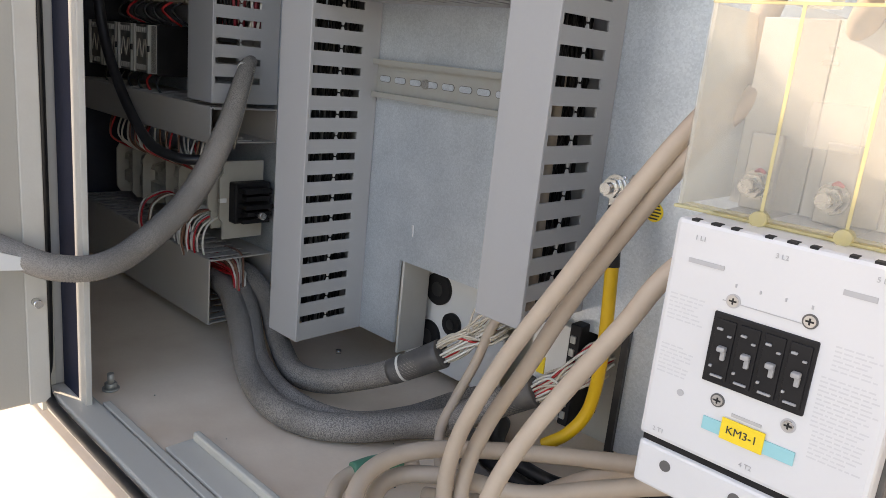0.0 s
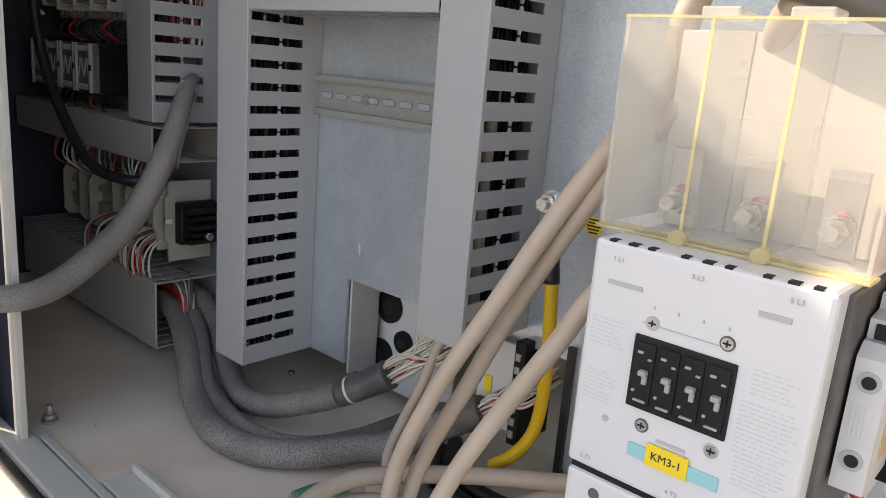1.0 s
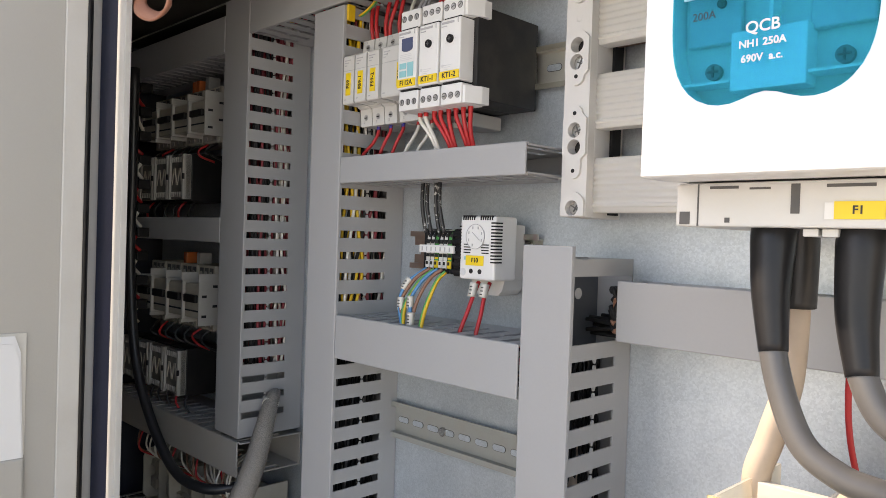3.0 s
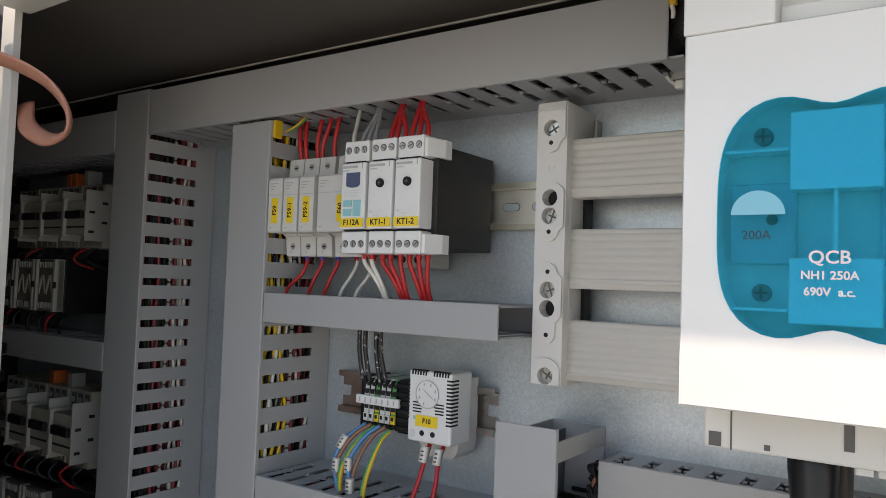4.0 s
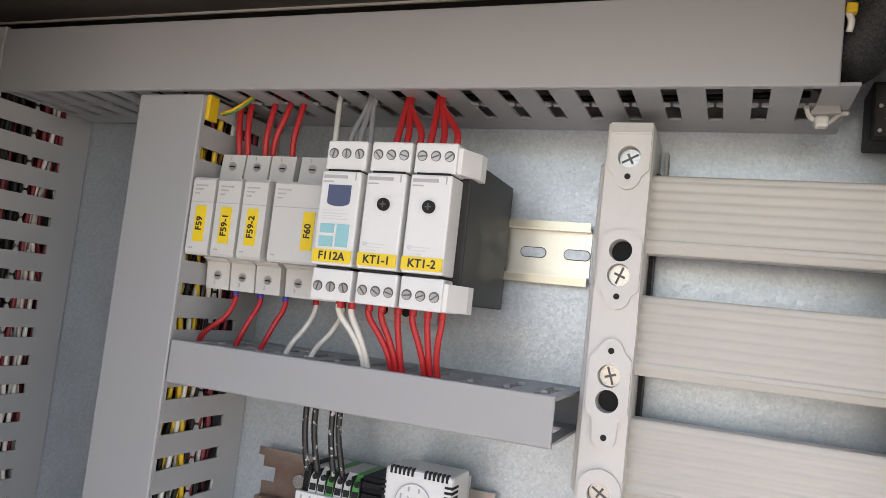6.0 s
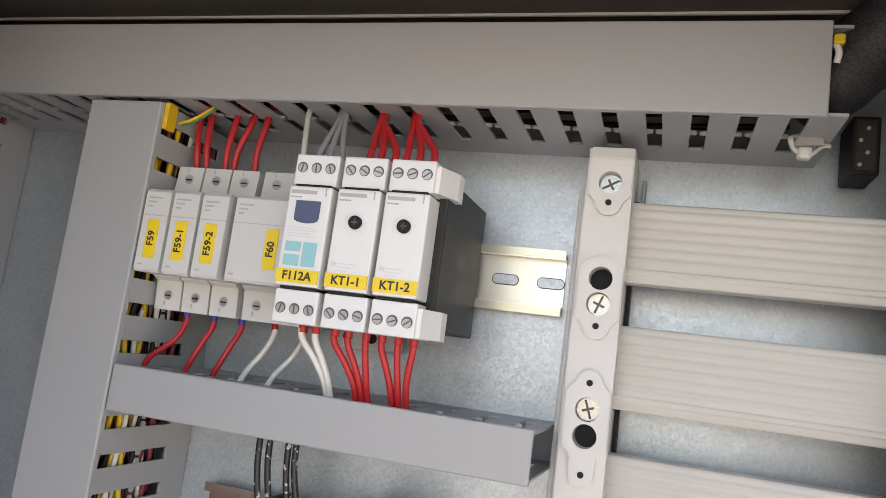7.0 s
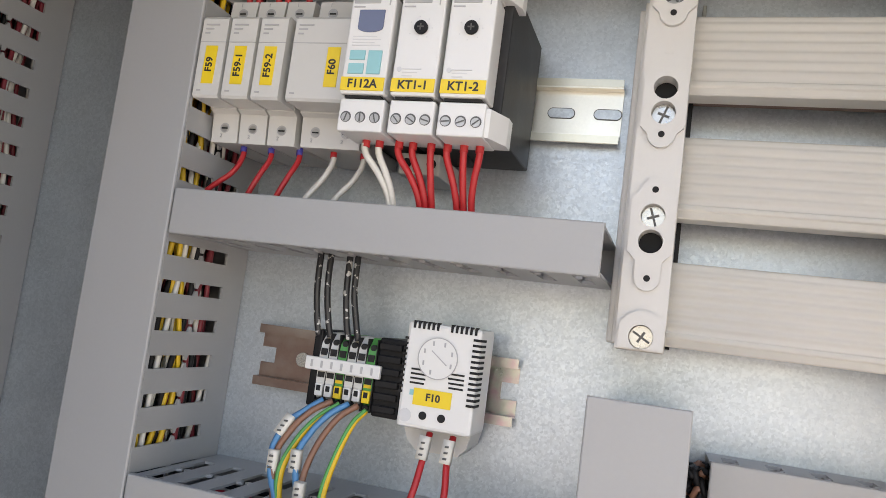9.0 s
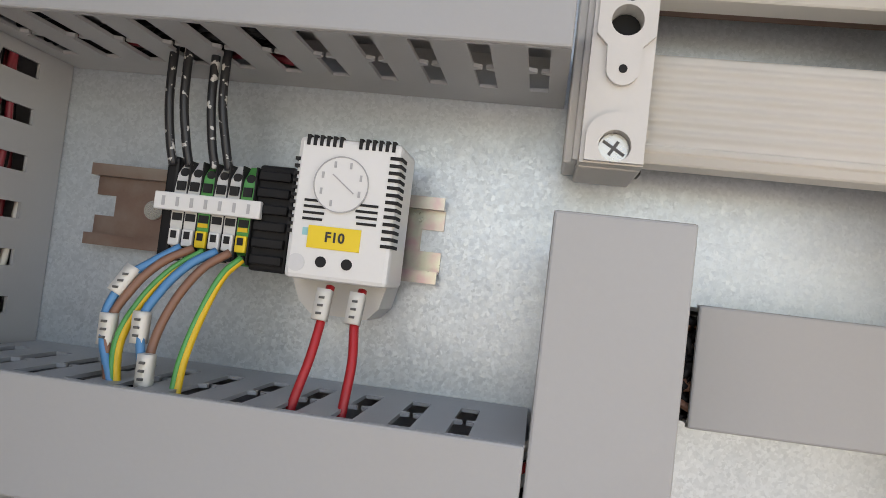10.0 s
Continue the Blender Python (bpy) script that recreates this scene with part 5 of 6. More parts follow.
BRAID = braided("braided_sleeve", (0.14, 0.127, 0.114), (0.39, 0.355, 0.315))
BRAIDBLACK = braided("braided_sleeve_black", (0.008, 0.008, 0.009), (0.045, 0.045, 0.047))
BRAIDLIGHT = braided("braided_sleeve_dusty", (0.20, 0.182, 0.162), (0.36, 0.33, 0.295))


WEAVE = 32


def conduit(pts, r, label, mat, tie=None):
    root = thing("conduit", label, "conduit", "braided conduits")
    bm = bmesh.new()
    tube(bm, pts, r, WEAVE, 30)
    bm.verts.ensure_lookup_table()
    for i in range(len(bm.verts) // WEAVE):
        ring = bm.verts[i * WEAVE:(i + 1) * WEAVE]
        mid = sum((v.co for v in ring), Vector()) / WEAVE
        for k, v in enumerate(ring):
            v.co = mid + (v.co - mid) * (0.962 if (i + k) % 2 else 1.008)
    part("sleeve", bm, mat, root)
    if tie:
        a, b, rr = tie
        t2 = bmesh.new()
        tube(t2, [a, (Vector(a) + Vector(b)) / 2, b], rr, 18, 3)
        part("cable_tie", t2, WIREWHITE, root, "white cable tie")
    return root


conduit([(-0.44, -0.050, 0.018), (-0.395, -0.058, 0.016), (-0.338, -0.078, 0.002), (-0.272, -0.107, -0.020), (-0.205, -0.127, -0.022), (-0.155, -0.121, -0.022), (-0.119, -0.094, -0.020), (-0.093, -0.061, -0.015), (-0.066, -0.048, -0.006), (-0.036, -0.034, 0.016), (0.004, -0.020, 0.044)], 0.0122, "dark braided conduit lying in a bend on the floor", BRAID)
conduit([(-0.44, -0.036, 0.022), (-0.395, -0.044, 0.020), (-0.349, -0.058, 0.006), (-0.280, -0.089, -0.018), (-0.198, -0.107, -0.022), (-0.136, -0.092, -0.022), (-0.112, -0.044, -0.022), (-0.102, 0.010, -0.018), (-0.09, 0.05, -0.015)], 0.0100, "dusty braided conduit lying between two others", BRAID)
conduit([(-0.44, -0.022, 0.028), (-0.395, -0.028, 0.026), (-0.347, -0.036, 0.010), (-0.301, -0.054, -0.010), (-0.240, -0.076, -0.018), (-0.196, -0.074, -0.012), (-0.160, -0.062, 0.002), (-0.125, -0.050, 0.020), (-0.087, -0.034, 0.046)], [0.0112] * 8 + [0.0125], "dark braided conduit ending in a fan of white wires", BRAID, ((-0.1190, -0.0474, 0.0240), (-0.1172, -0.0466, 0.0252), 0.0124))
conduit([(-0.340, -0.306, 0.113), (-0.307, -0.294, 0.109), (-0.291, -0.273, 0.1008), (-0.291, -0.238, 0.097), (-0.312, -0.1947, 0.105), (-0.347, -0.130, 0.137), (-0.356, -0.090, 0.196), (-0.384, -0.052, 0.256), (-0.398, -0.036, 0.268)], [0.0105, 0.0105, 0.0108, 0.011, 0.0118, 0.0125, 0.0118, 0.0085, 0.006], "dusty grey braided sleeve running out to the door", BRAIDLIGHT, ((-0.3855, -0.0510, 0.2575), (-0.3895, -0.0465, 0.2605), 0.0088))
for dx, dz, m, lab in ((0.004, 0.0, IVORY, "pale"), (0.010, -0.004, WIREBROWN, "brown"), (0.014, -0.010, IVORY, "pale")):
    wire([(-0.404, -0.030, 0.262 + dz), (-0.392 + dx, -0.050, 0.250 + dz), (-0.378 + dx, -0.066, 0.222 + dz), (-0.376 + dx, -0.072, 0.196), (-0.392, -0.058, 0.176)], 0.0012, m, lab + " wire bending out beside the braided sleeve", "wires beside the sleeve")
tag = bmesh.new()
prism(tag, [(-0.322, 0.104), (-0.288, 0.100), (-0.290, 0.109), (-0.318, 0.120)], -0.2950, -0.2938, "x")
solo("cable_tag", tag, PAPER, "pale paper tag on the braided sleeve", "tag")

cable([(-0.600, -0.120, 0.640), (-0.599, -0.120, 0.504), (-0.598, -0.120, 0.394), (-0.567, -0.120, 0.272), (-0.500, -0.110, 0.180), (-0.454, -0.090, 0.157), (-0.425, -0.050, 0.160)], 0.0058, WIREBLACK, "black flexible cable hanging inside the dark bay", "black door cables")
cable([(0.150, -0.085, 0.300), (0.137, -0.110, 0.270), (0.116, -0.121, 0.231), (0.085, -0.126, 0.174), (0.052, -0.131, 0.113), (0.027, -0.136, 0.049), (0.027, -0.142, 0.000), (0.05, -0.15, -0.026)], 0.0055, BEIGE, "thick dusty beige power cable", "beige power cables")
cable([(0.160, -0.095, 0.290), (0.143, -0.108, 0.262), (0.123, -0.112, 0.231), (0.085, -0.110, 0.166), (0.058, -0.112, 0.108), (0.034, -0.114, 0.058), (0.029, -0.126, 0.020), (0.04, -0.14, -0.02)], 0.0055, BEIGE, "thick dusty beige power cable", "beige power cables")
cable([(0.175, -0.100, 0.235), (0.145, -0.122, 0.196), (0.130, -0.131, 0.165), (0.105, -0.141, 0.118), (0.087, -0.151, 0.078), (0.077, -0.161, 0.042), (0.075, -0.17, 0.0), (0.09, -0.175, -0.024)], 0.0055, BEIGE, "thick dusty beige power cable", "beige power cables")
cable([(-0.040, -0.010, 0.100), (-0.044, -0.024, 0.082), (-0.050, -0.032, 0.051), (-0.056, -0.046, 0.019), (-0.054, -0.062, -0.004), (-0.03, -0.085, -0.022)], 0.0042, BEIGE, "thin beige cable below the short duct", "beige power cables")
cable([(0.170, -0.060, 0.070), (0.125, -0.045, 0.045), (0.075, -0.052, 0.030), (0.024, -0.082, 0.022), (-0.010, -0.127, 0.022), (-0.017, -0.164, 0.020), (-0.004, -0.194, 0.014), (0.03, -0.214, 0.004), (0.09, -0.21, -0.01), (0.15, -0.18, -0.02)], 0.0062, BEIGE, "thick beige cable looped on the cabinet floor", "beige power cables")
cable([(0.190, -0.090, 0.080), (0.150, -0.072, 0.055), (0.102, -0.080, 0.030), (0.062, -0.101, 0.014), (0.012, -0.118, 0.008), (-0.016, -0.140, 0.004), (-0.012, -0.168, 0.002), (0.02, -0.190, -0.004), (0.08, -0.19, -0.018), (0.14, -0.15, -0.025)], 0.0062, BEIGE, "thick beige cable looped on the cabinet floor", "beige power cables")
cable([(0.190, -0.050, 0.080), (0.140, -0.032, 0.050), (0.085, -0.048, 0.020), (0.055, -0.082, 0.000), (0.02, -0.10, -0.015), (-0.02, -0.11, -0.026)], 0.0061, BEIGE, "thick beige cable crossing the floor", "beige power cables")
cable([(-0.040, -0.100, -0.015), (-0.056, -0.132, -0.012), (-0.058, -0.160, -0.015), (-0.040, -0.180, -0.020), (0.0, -0.19, -0.026)], 0.0062, BEIGE, "earth-coloured cable with a green core on the floor", "beige power cables", [("green_core", [(-0.045, -0.112, -0.010), (-0.054, -0.130, -0.008), (-0.058, -0.150, -0.009)], 0.0058, TEALDARK)])
for i, (ya, yb) in enumerate(((0.0, -0.02), (-0.018, -0.04), (0.02, 0.0))):
    cable([(0.170, ya, 0.01), (0.09, yb, -0.012), (0.035, yb - 0.02, -0.024), (-0.03, yb - 0.01, -0.026), (-0.06, yb + 0.03, -0.027)], 0.0070, RUBBER if i != 1 else CABLEGREY, "dark rubber cable lying on the cabinet floor", "dark floor cables")
cable([(0.183, -0.140, 0.106), (0.182, -0.142, 0.03), (0.178, -0.14, -0.03)], 0.0032, TEALDARK, "green earth cable below the contactor", "cables below the contactor")
cable([(0.197, -0.138, 0.106), (0.198, -0.14, 0.03), (0.200, -0.14, -0.03)], 0.0055, WIREWHITE, "white cable below the contactor", "cables below the contactor")
cable([(0.213, -0.138, 0.106), (0.214, -0.14, 0.03), (0.220, -0.14, -0.03)], 0.0065, WIREGREY, "grey cable below the contactor", "cables below the contactor")

# black sleeved cables under the fuse switch
cable([(0.1650, -0.105, 0.470), (0.1660, -0.109, 0.452), (0.1675, -0.114, 0.424), (0.173, -0.120, 0.390), (0.187, -0.125, 0.358), (0.205, -0.125, 0.345), (0.222, -0.120, 0.340), (0.250, -0.105, 0.330), (0.27, -0.09, 0.30)], 0.0064, CABLEGREY, "grey power cable with a black shrink sleeve", "cables under the fuse switch",
      [("shrink_sleeve", [(0.1650, -0.105, 0.462), (0.1655, -0.109, 0.448), (0.1672, -0.114, 0.424), (0.1715, -0.1190, 0.396)], [0.0112, 0.0108, 0.0090, 0.0068], SHRINK)])
cable([(0.170, -0.088, 0.470), (0.1695, -0.086, 0.452), (0.169, -0.085, 0.417), (0.167, -0.085, 0.377), (0.161, -0.090, 0.348), (0.155, -0.092, 0.322), (0.160, -0.078, 0.29), (0.168, -0.072, 0.25)], 0.0072, BEIGE, "beige power cable with a black shrink sleeve", "cables under the fuse switch",
      [("shrink_sleeve", [(0.1702, -0.088, 0.462), (0.1698, -0.086, 0.445), (0.1690, -0.085, 0.416)], 0.0098, RUBBER)])
cable([(0.206, -0.105, 0.470), (0.2055, -0.110, 0.447), (0.2065, -0.115, 0.416), (0.210, -0.120, 0.394), (0.222, -0.122, 0.372), (0.245, -0.118, 0.362), (0.28, -0.10, 0.35)], 0.0064, CABLEGREY, "grey power cable with a black shrink sleeve", "cables under the fuse switch",
      [("shrink_sleeve", [(0.2060, -0.105, 0.462), (0.2055, -0.110, 0.447), (0.2065, -0.115, 0.416), (0.2110, -0.1205, 0.390)], [0.0110, 0.0108, 0.0092, 0.0069], SHRINK)])
cable([(0.236, -0.105, 0.340), (0.213, -0.112, 0.335), (0.200, -0.092, 0.318), (0.203, -0.080, 0.29), (0.207, -0.074, 0.25)], 0.0070, BEIGE, "beige power cable entering the terminal cover", "cables under the fuse switch")
wire([(0.181, -0.030, 0.395), (0.180, -0.032, 0.370), (0.182, -0.032, 0.340), (0.190, -0.030, 0.300), (0.20, -0.03, 0.24)], 0.0018, RED, "red wire hanging in front of the plate", "control wires of the contactor")

# earth bolt and its yellow cable
eb = thing("earth_bolt", "steel earth bolt with washers and cable lug", "bolt")
part("washer", disc(bmesh.new(), 0.0555, -0.036, 0.2185, 0.0088, 0.003, seg=24), STEEL, eb)
part("nut", disc(bmesh.new(), 0.0555, -0.043, 0.2185, 0.0068, 0.007, seg=6), STEEL, eb)
part("thread", disc(bmesh.new(), 0.0555, -0.049, 0.2185, 0.0040, 0.050, seg=16), STEEL, eb)
part("lug", B(0.0500, 0.0610, -0.033, -0.030, 0.196, 0.2270, bevel=0.001), STEEL, eb)
part("back_nut", disc(bmesh.new(), 0.0555, -0.008, 0.2185, 0.0080, 0.008, seg=6), STEEL, eb)
cable([(0.0575, -0.033, 0.205), (0.0585, -0.035, 0.192), (0.063, -0.036, 0.162), (0.064, -0.032, 0.102), (0.060, -0.031, 0.057), (0.050, -0.038, 0.034), (0.035, -0.045, 0.020)], 0.0047, EARTH, "yellow earth cable with a black shrink sleeve", "earth cable",
      [("shrink_sleeve", [(0.0572, -0.033, 0.206), (0.0585, -0.035, 0.192), (0.0625, -0.036, 0.165)], 0.0056, RUBBER)])
ws = thing("warning_sticker", "small round yellow sticker with black hatching", "sticker")
part("disc", disc(bmesh.new(), 0.0685, -0.0008, 0.2015, 0.0068, 0.0006, seg=24), YELLOW, ws)
hb = bmesh.new()
for i in range(5):
    h = 0.0055 - abs(i - 2) * 0.001
    box(hb, 0.0685 - h, 0.0685 + h, -0.0011, -0.0007, 0.1965 + i * 0.0023, 0.1976 + i * 0.0023)
part("hatching", hb, INK, ws)

# things behind the cut-out and below the short duct
vent = thing("connector_panel", "white panel with round black sockets behind the cut-out", "panel")
part("sheet", B(-0.215, -0.085, 0.048, 0.052, -0.020, 0.115, bevel=0.001), PAPER, vent)
for vx, vz, vr in ((-0.172, 0.067, 0.0165), (-0.150, 0.036, 0.0115), (-0.181, 0.014, 0.0165), (-0.200, 0.034, 0.009)):
    so = bmesh.new()
    disc(so, vx, 0.044, vz, vr, 0.005, seg=28)
    sk = part("socket", so, BLACK, vent)
    part("socket_core", disc(bmesh.new(), vx, 0.0432, vz, vr * 0.45, 0.001, seg=18), RUBBER, sk)
solo("bracket", B(-0.1835, -0.1805, 0.0035, 0.040, 0.004, 0.098, bevel=0.0008), LIP, "white folded bracket edge inside the cut-out", "bracket")
sb = thing("socket_block", "cream plug-in block with a black connector", "connector")
part("body", B(-0.012, 0.022, -0.010, 0.030, 0.030, 0.102, bevel=0.0012), DEVICE, sb)
part("connector", B(0.0225, 0.032, -0.012, 0.030, 0.022, 0.106, bevel=0.001), BLACK, sb)
pins = bmesh.new()
for i in range(7):
    box(pins, 0.0245, 0.0290, -0.0135, -0.0115, 0.028 + i * 0.0105, 0.034 + i * 0.0105, 0.0004)
part("contacts", pins, RAIL_OLD, sb)
part("label", B(-0.004, 0.003, -0.0112, -0.0099, 0.056, 0.070), YELLOW, sb)
solo("trim", B(0.0625, 0.0680, -0.004, 0.002, -0.03, 0.112), RUBBER, "black rubber edge strip at the foot of the plate", "edge strip", kind="structure")
rnd = random.Random(11)
for line in (((-0.128, -0.051, 0.018), (-0.110, -0.0435, 0.0300), (-0.086, -0.0338, 0.0468)), ((-0.022, -0.0290, 0.0260), (-0.010, -0.0250, 0.0345), (0.005, -0.0197, 0.0447))):
    solo("shrink_collar", tube(bmesh.new(), line, [0.0116, 0.0121, 0.0128], 20, 6), COLLAR, "smooth dark grey shrink collar on a conduit end", "collar", "collars on the conduit ends")
fan_groups = (((-0.088, -0.034, 0.046), (-0.050, -0.020, 0.080), 12), ((0.004, -0.020, 0.044), (0.036, -0.012, 0.074), 5))
for (a, b, m) in fan_groups:
    va, vb = Vector(a), Vector(b)
    for i in range(30):
        o1 = Vector((rnd.uniform(-1, 1), rnd.uniform(-1, 1), rnd.uniform(-1, 1))) * 0.0065
        o2 = Vector((rnd.uniform(-1, 1) * 0.010, rnd.uniform(-1, 1) * 0.010, rnd.uniform(-1, 1) * 0.017))
        mm = RED if i % m == 3 else (IVORY if i % 3 else WIREWHITE)
        wire([va + o1 - (vb - va) * 0.1, va + (vb - va) * 0.4 + o1 * 1.1, vb + o2, vb + o2 + Vector((0.008, 0.014, 0.008))], 0.00105, mm, ("red" if mm is RED else "white") + " wire fanning out of a conduit", "wires out of the conduits")
for i in range(18):
    o = Vector((rnd.uniform(-0.012, 0.012), rnd.uniform(-0.012, 0.012), rnd.uniform(-0.008, 0.02)))
    wire([Vector((-0.47, -0.04, 0.03)) + o, Vector((-0.415, -0.045, 0.034)) + o, Vector((-0.388, -0.052, 0.024 + rnd.uniform(0, 0.016))) + o * 0.6, Vector((-0.372, -0.060, 0.005)) + o * 0.4], 0.0012, (RED, WIREWHITE, WIREBROWN)[i % 3], "loose wire bending into a conduit", "wires out of the floor duct")


# crumbs lying on the floor
rd = random.Random(31)
crumbs = bmesh.new()
for k in range(16):
    x, y, h = rd.uniform(-0.30, 0.10), rd.uniform(-0.21, -0.03), rd.uniform(0.0005, 0.0011)
    an = rd.uniform(0, 3)
    prism(crumbs, [(x + h * rd.uniform(0.7, 1.6) * math.cos(an + a), y + h * rd.uniform(0.7, 1.2) * math.sin(an + a)) for a in (0, 1.2, 2.4, 3.7, 5.0)], ZF - 0.0002, ZF + h * 0.7, "z")
solo("debris", crumbs, TERMHOLE, "dark crumbs scattered on the dusty floor", "debris", kind="stuff")

# ---- wire bundles inside the ducts ----
def bundle(label, way, a0, a1, l0, l1, mats, n, seed, d0=0.012, d1=0.062, spans=None):
    """Wires drawn through a duct; spans: for each colour, the depths from the plate between which it lies."""
    rn = random.Random(seed)
    root = thing("wire_bundle", label, "wires", "wire bundles in the ducts", "stuff")
    for mi, m in enumerate(mats):
        bm = bmesh.new()
        e0, e1 = spans[mi] if spans else (d0, d1)
        for k in range(n):
            k_ = 7
            a, d = rn.uniform(a0, a1), rn.uniform(e0, e1)
            pts = []
            for j in range(k_ + 1):
                a = min(a1, max(a0, a + rn.uniform(-0.006, 0.006)))
                d = min(e1, max(e0, d + rn.uniform(-0.010, 0.010)))
                l = l0 + (l1 - l0) * j / k_
                pts.append((a, -d, l) if way == "v" else (l, -d, a))
            tube(bm, pts, 0.0016, 6, 4)
        part("wires", bm, m, root)
    return root


FRONT, BACK = (0.046, 0.066), (0.016, 0.040)
bundle("red, white and black wires packed in the duct", "v", -0.430, -0.405, 0.30, 0.69, (MAROON, WIREWHITE, BLACK, MAROON, BLACK), 10, 1, spans=(FRONT, BACK, FRONT, BACK, FRONT))
bundle("yellow, red, white and black wires packed in the duct", "v", -0.262, -0.238, 0.375, 0.652, (MAROON, WIREWHITE, WIREYELLOW, BLACK, BLACK, MAROON, WIREWHITE), 7, 2, spans=(BACK, FRONT, FRONT, BACK, FRONT, (0.018, 0.064), BACK))
bundle("black and red wires in the duct below the relays", "h", 0.497, 0.510, -0.228, -0.125, (BLACK, BLACK, MAROON, BLACK), 4, 12, 0.012, 0.066)
bundle("a few dark and grey wires in the duct", "v", -0.274, -0.256, 0.02, 0.36, (BLACK, BLACK, BLACK, COLLAR, BLACK), 9, 3, 0.012, 0.055)
bundle("dark and beige wires in the short duct", "v", -0.013, 0.006, 0.12, 0.365, (BLACK, BLACK, BLACK, BLACK), 8, 4, 0.012, 0.055)
bundle("red, black and pale wires in the roof duct", "h", 0.672, 0.692, -0.39, 0.08, (BLACK, BLACK, WIREWHITE, BLACK, RED, WIREYELLOW), 3, 5, 0.014, 0.060)
bundle("dark red wires in the duct below the thermostat", "h", 0.340, 0.360, -0.22, -0.03, (RED, BLACK, BLACK, WIREBROWN), 6, 6, 0.02, 0.07)
bundle("dark wires in the joint of two ducts", "h", 0.384, 0.414, 0.026, 0.040, (BLACK, BLACK, BLACK, WIREBROWN, BLACK, BLACK), 10, 9, 0.010, 0.034)
bundle("black cables leaving the short duct", "h", 0.380, 0.392, 0.005, 0.30, (BLACK, BLACK, BLACK, BLACK), 3, 7, 0.012, 0.032)


cable([(0.008, -0.050, 0.116), (0.010, -0.052, 0.16), (0.007, -0.049, 0.22), (0.002, -0.040, 0.27), (-0.004, -0.030, 0.32)], 0.0045, BEIGE, "beige cable rising inside the short duct", "beige power cables")


# added dark sheet: paints the shaded inner wall seen through the duct's gap
shade_root = thing("duct_shade_sheet", "dark sheet standing in for shade inside the short duct", "plate")
part("sheet", B(-0.0060, -0.0045, -0.0720, -0.0040, 0.3680, 0.4300, bevel=0.0004), DUCTSHADE, shade_root)
part("hole", disc(bmesh.new(), -0.0046, -0.030, 0.4080, 0.0042, 0.0006, "x", 18), PALEINK, shade_root, "pale round hole")


# wire ends at the end of the duct below the thermostat
for k, (z, y, m, lab) in enumerate(((0.366, -0.058, IVORY, "pale"), (0.358, -0.050, WIREBLACK, "black"), (0.352, -0.062, WIREBLACK, "black"), (0.347, -0.054, WIREBLACK, "black"), (0.361, -0.066, RED, "red"))):
    wire([(-0.040, y, z - 0.006), (-0.024, y - 0.002, z - 0.001), (-0.0185, y, z + 0.002), (-0.0120, y + 0.006, z + 0.004)], 0.0016, m, lab + " wire crossing from one duct into the next", "wires between the ducts")

# ---- switchgear in the dark bay ----
def small_contactor(x1, z0):
    root = thing("small_contactor", "small black contactor with a grey front in the dark bay", "contactor", "small contactors in rows")
    x0 = x1 - 0.0435
    part("body", B(x0, x1, -0.060, -0.008, z0 - 0.002, z0 + 0.058, bevel=0.001), BLACK, root)
    part("front", B(x0 + 0.001, x1 - 0.001, -0.068, -0.060, z0, z0 + 0.056, bevel=0.001), BAYDARK, root)
    for a, b in ((0.0010, 0.0045), (0.0385, 0.0425)):
        part("rim", B(x0 + a, x0 + b, -0.0712, -0.0600, z0, z0 + 0.056, bevel=0.0006), BAYGREY, root, "pale grey rim")
    for r, up in ((0.003, 0.0065), (0.0465, 0.0065)):
        for k in range(6):
            xa = x0 + 0.0065 + k * 0.0053
            part("tooth", prism(bmesh.new(), [(xa, z0 + r), (xa + 0.0030, z0 + r), (xa + 0.0018, z0 + r + up), (xa + 0.0010, z0 + r + up)], -0.0698, -0.0676), BAYGREY, root)
    for k in range(4):
        xa, lean = x0 + 0.0085 + k * 0.0075, 0.003 if k % 2 else -0.003
        part("bar", prism(bmesh.new(), [(xa + lean, z0 + 0.018), (xa + lean + 0.0022, z0 + 0.018), (xa - lean + 0.0022, z0 + 0.039), (xa - lean, z0 + 0.039)], -0.0692, -0.0676), BAYBEIGE, root)
    part("latch", B(x1 - 0.0030, x1 - 0.0003, -0.0718, -0.0690, z0 + 0.025, z0 + 0.032, bevel=0.0005), BLACK, root)
    return root


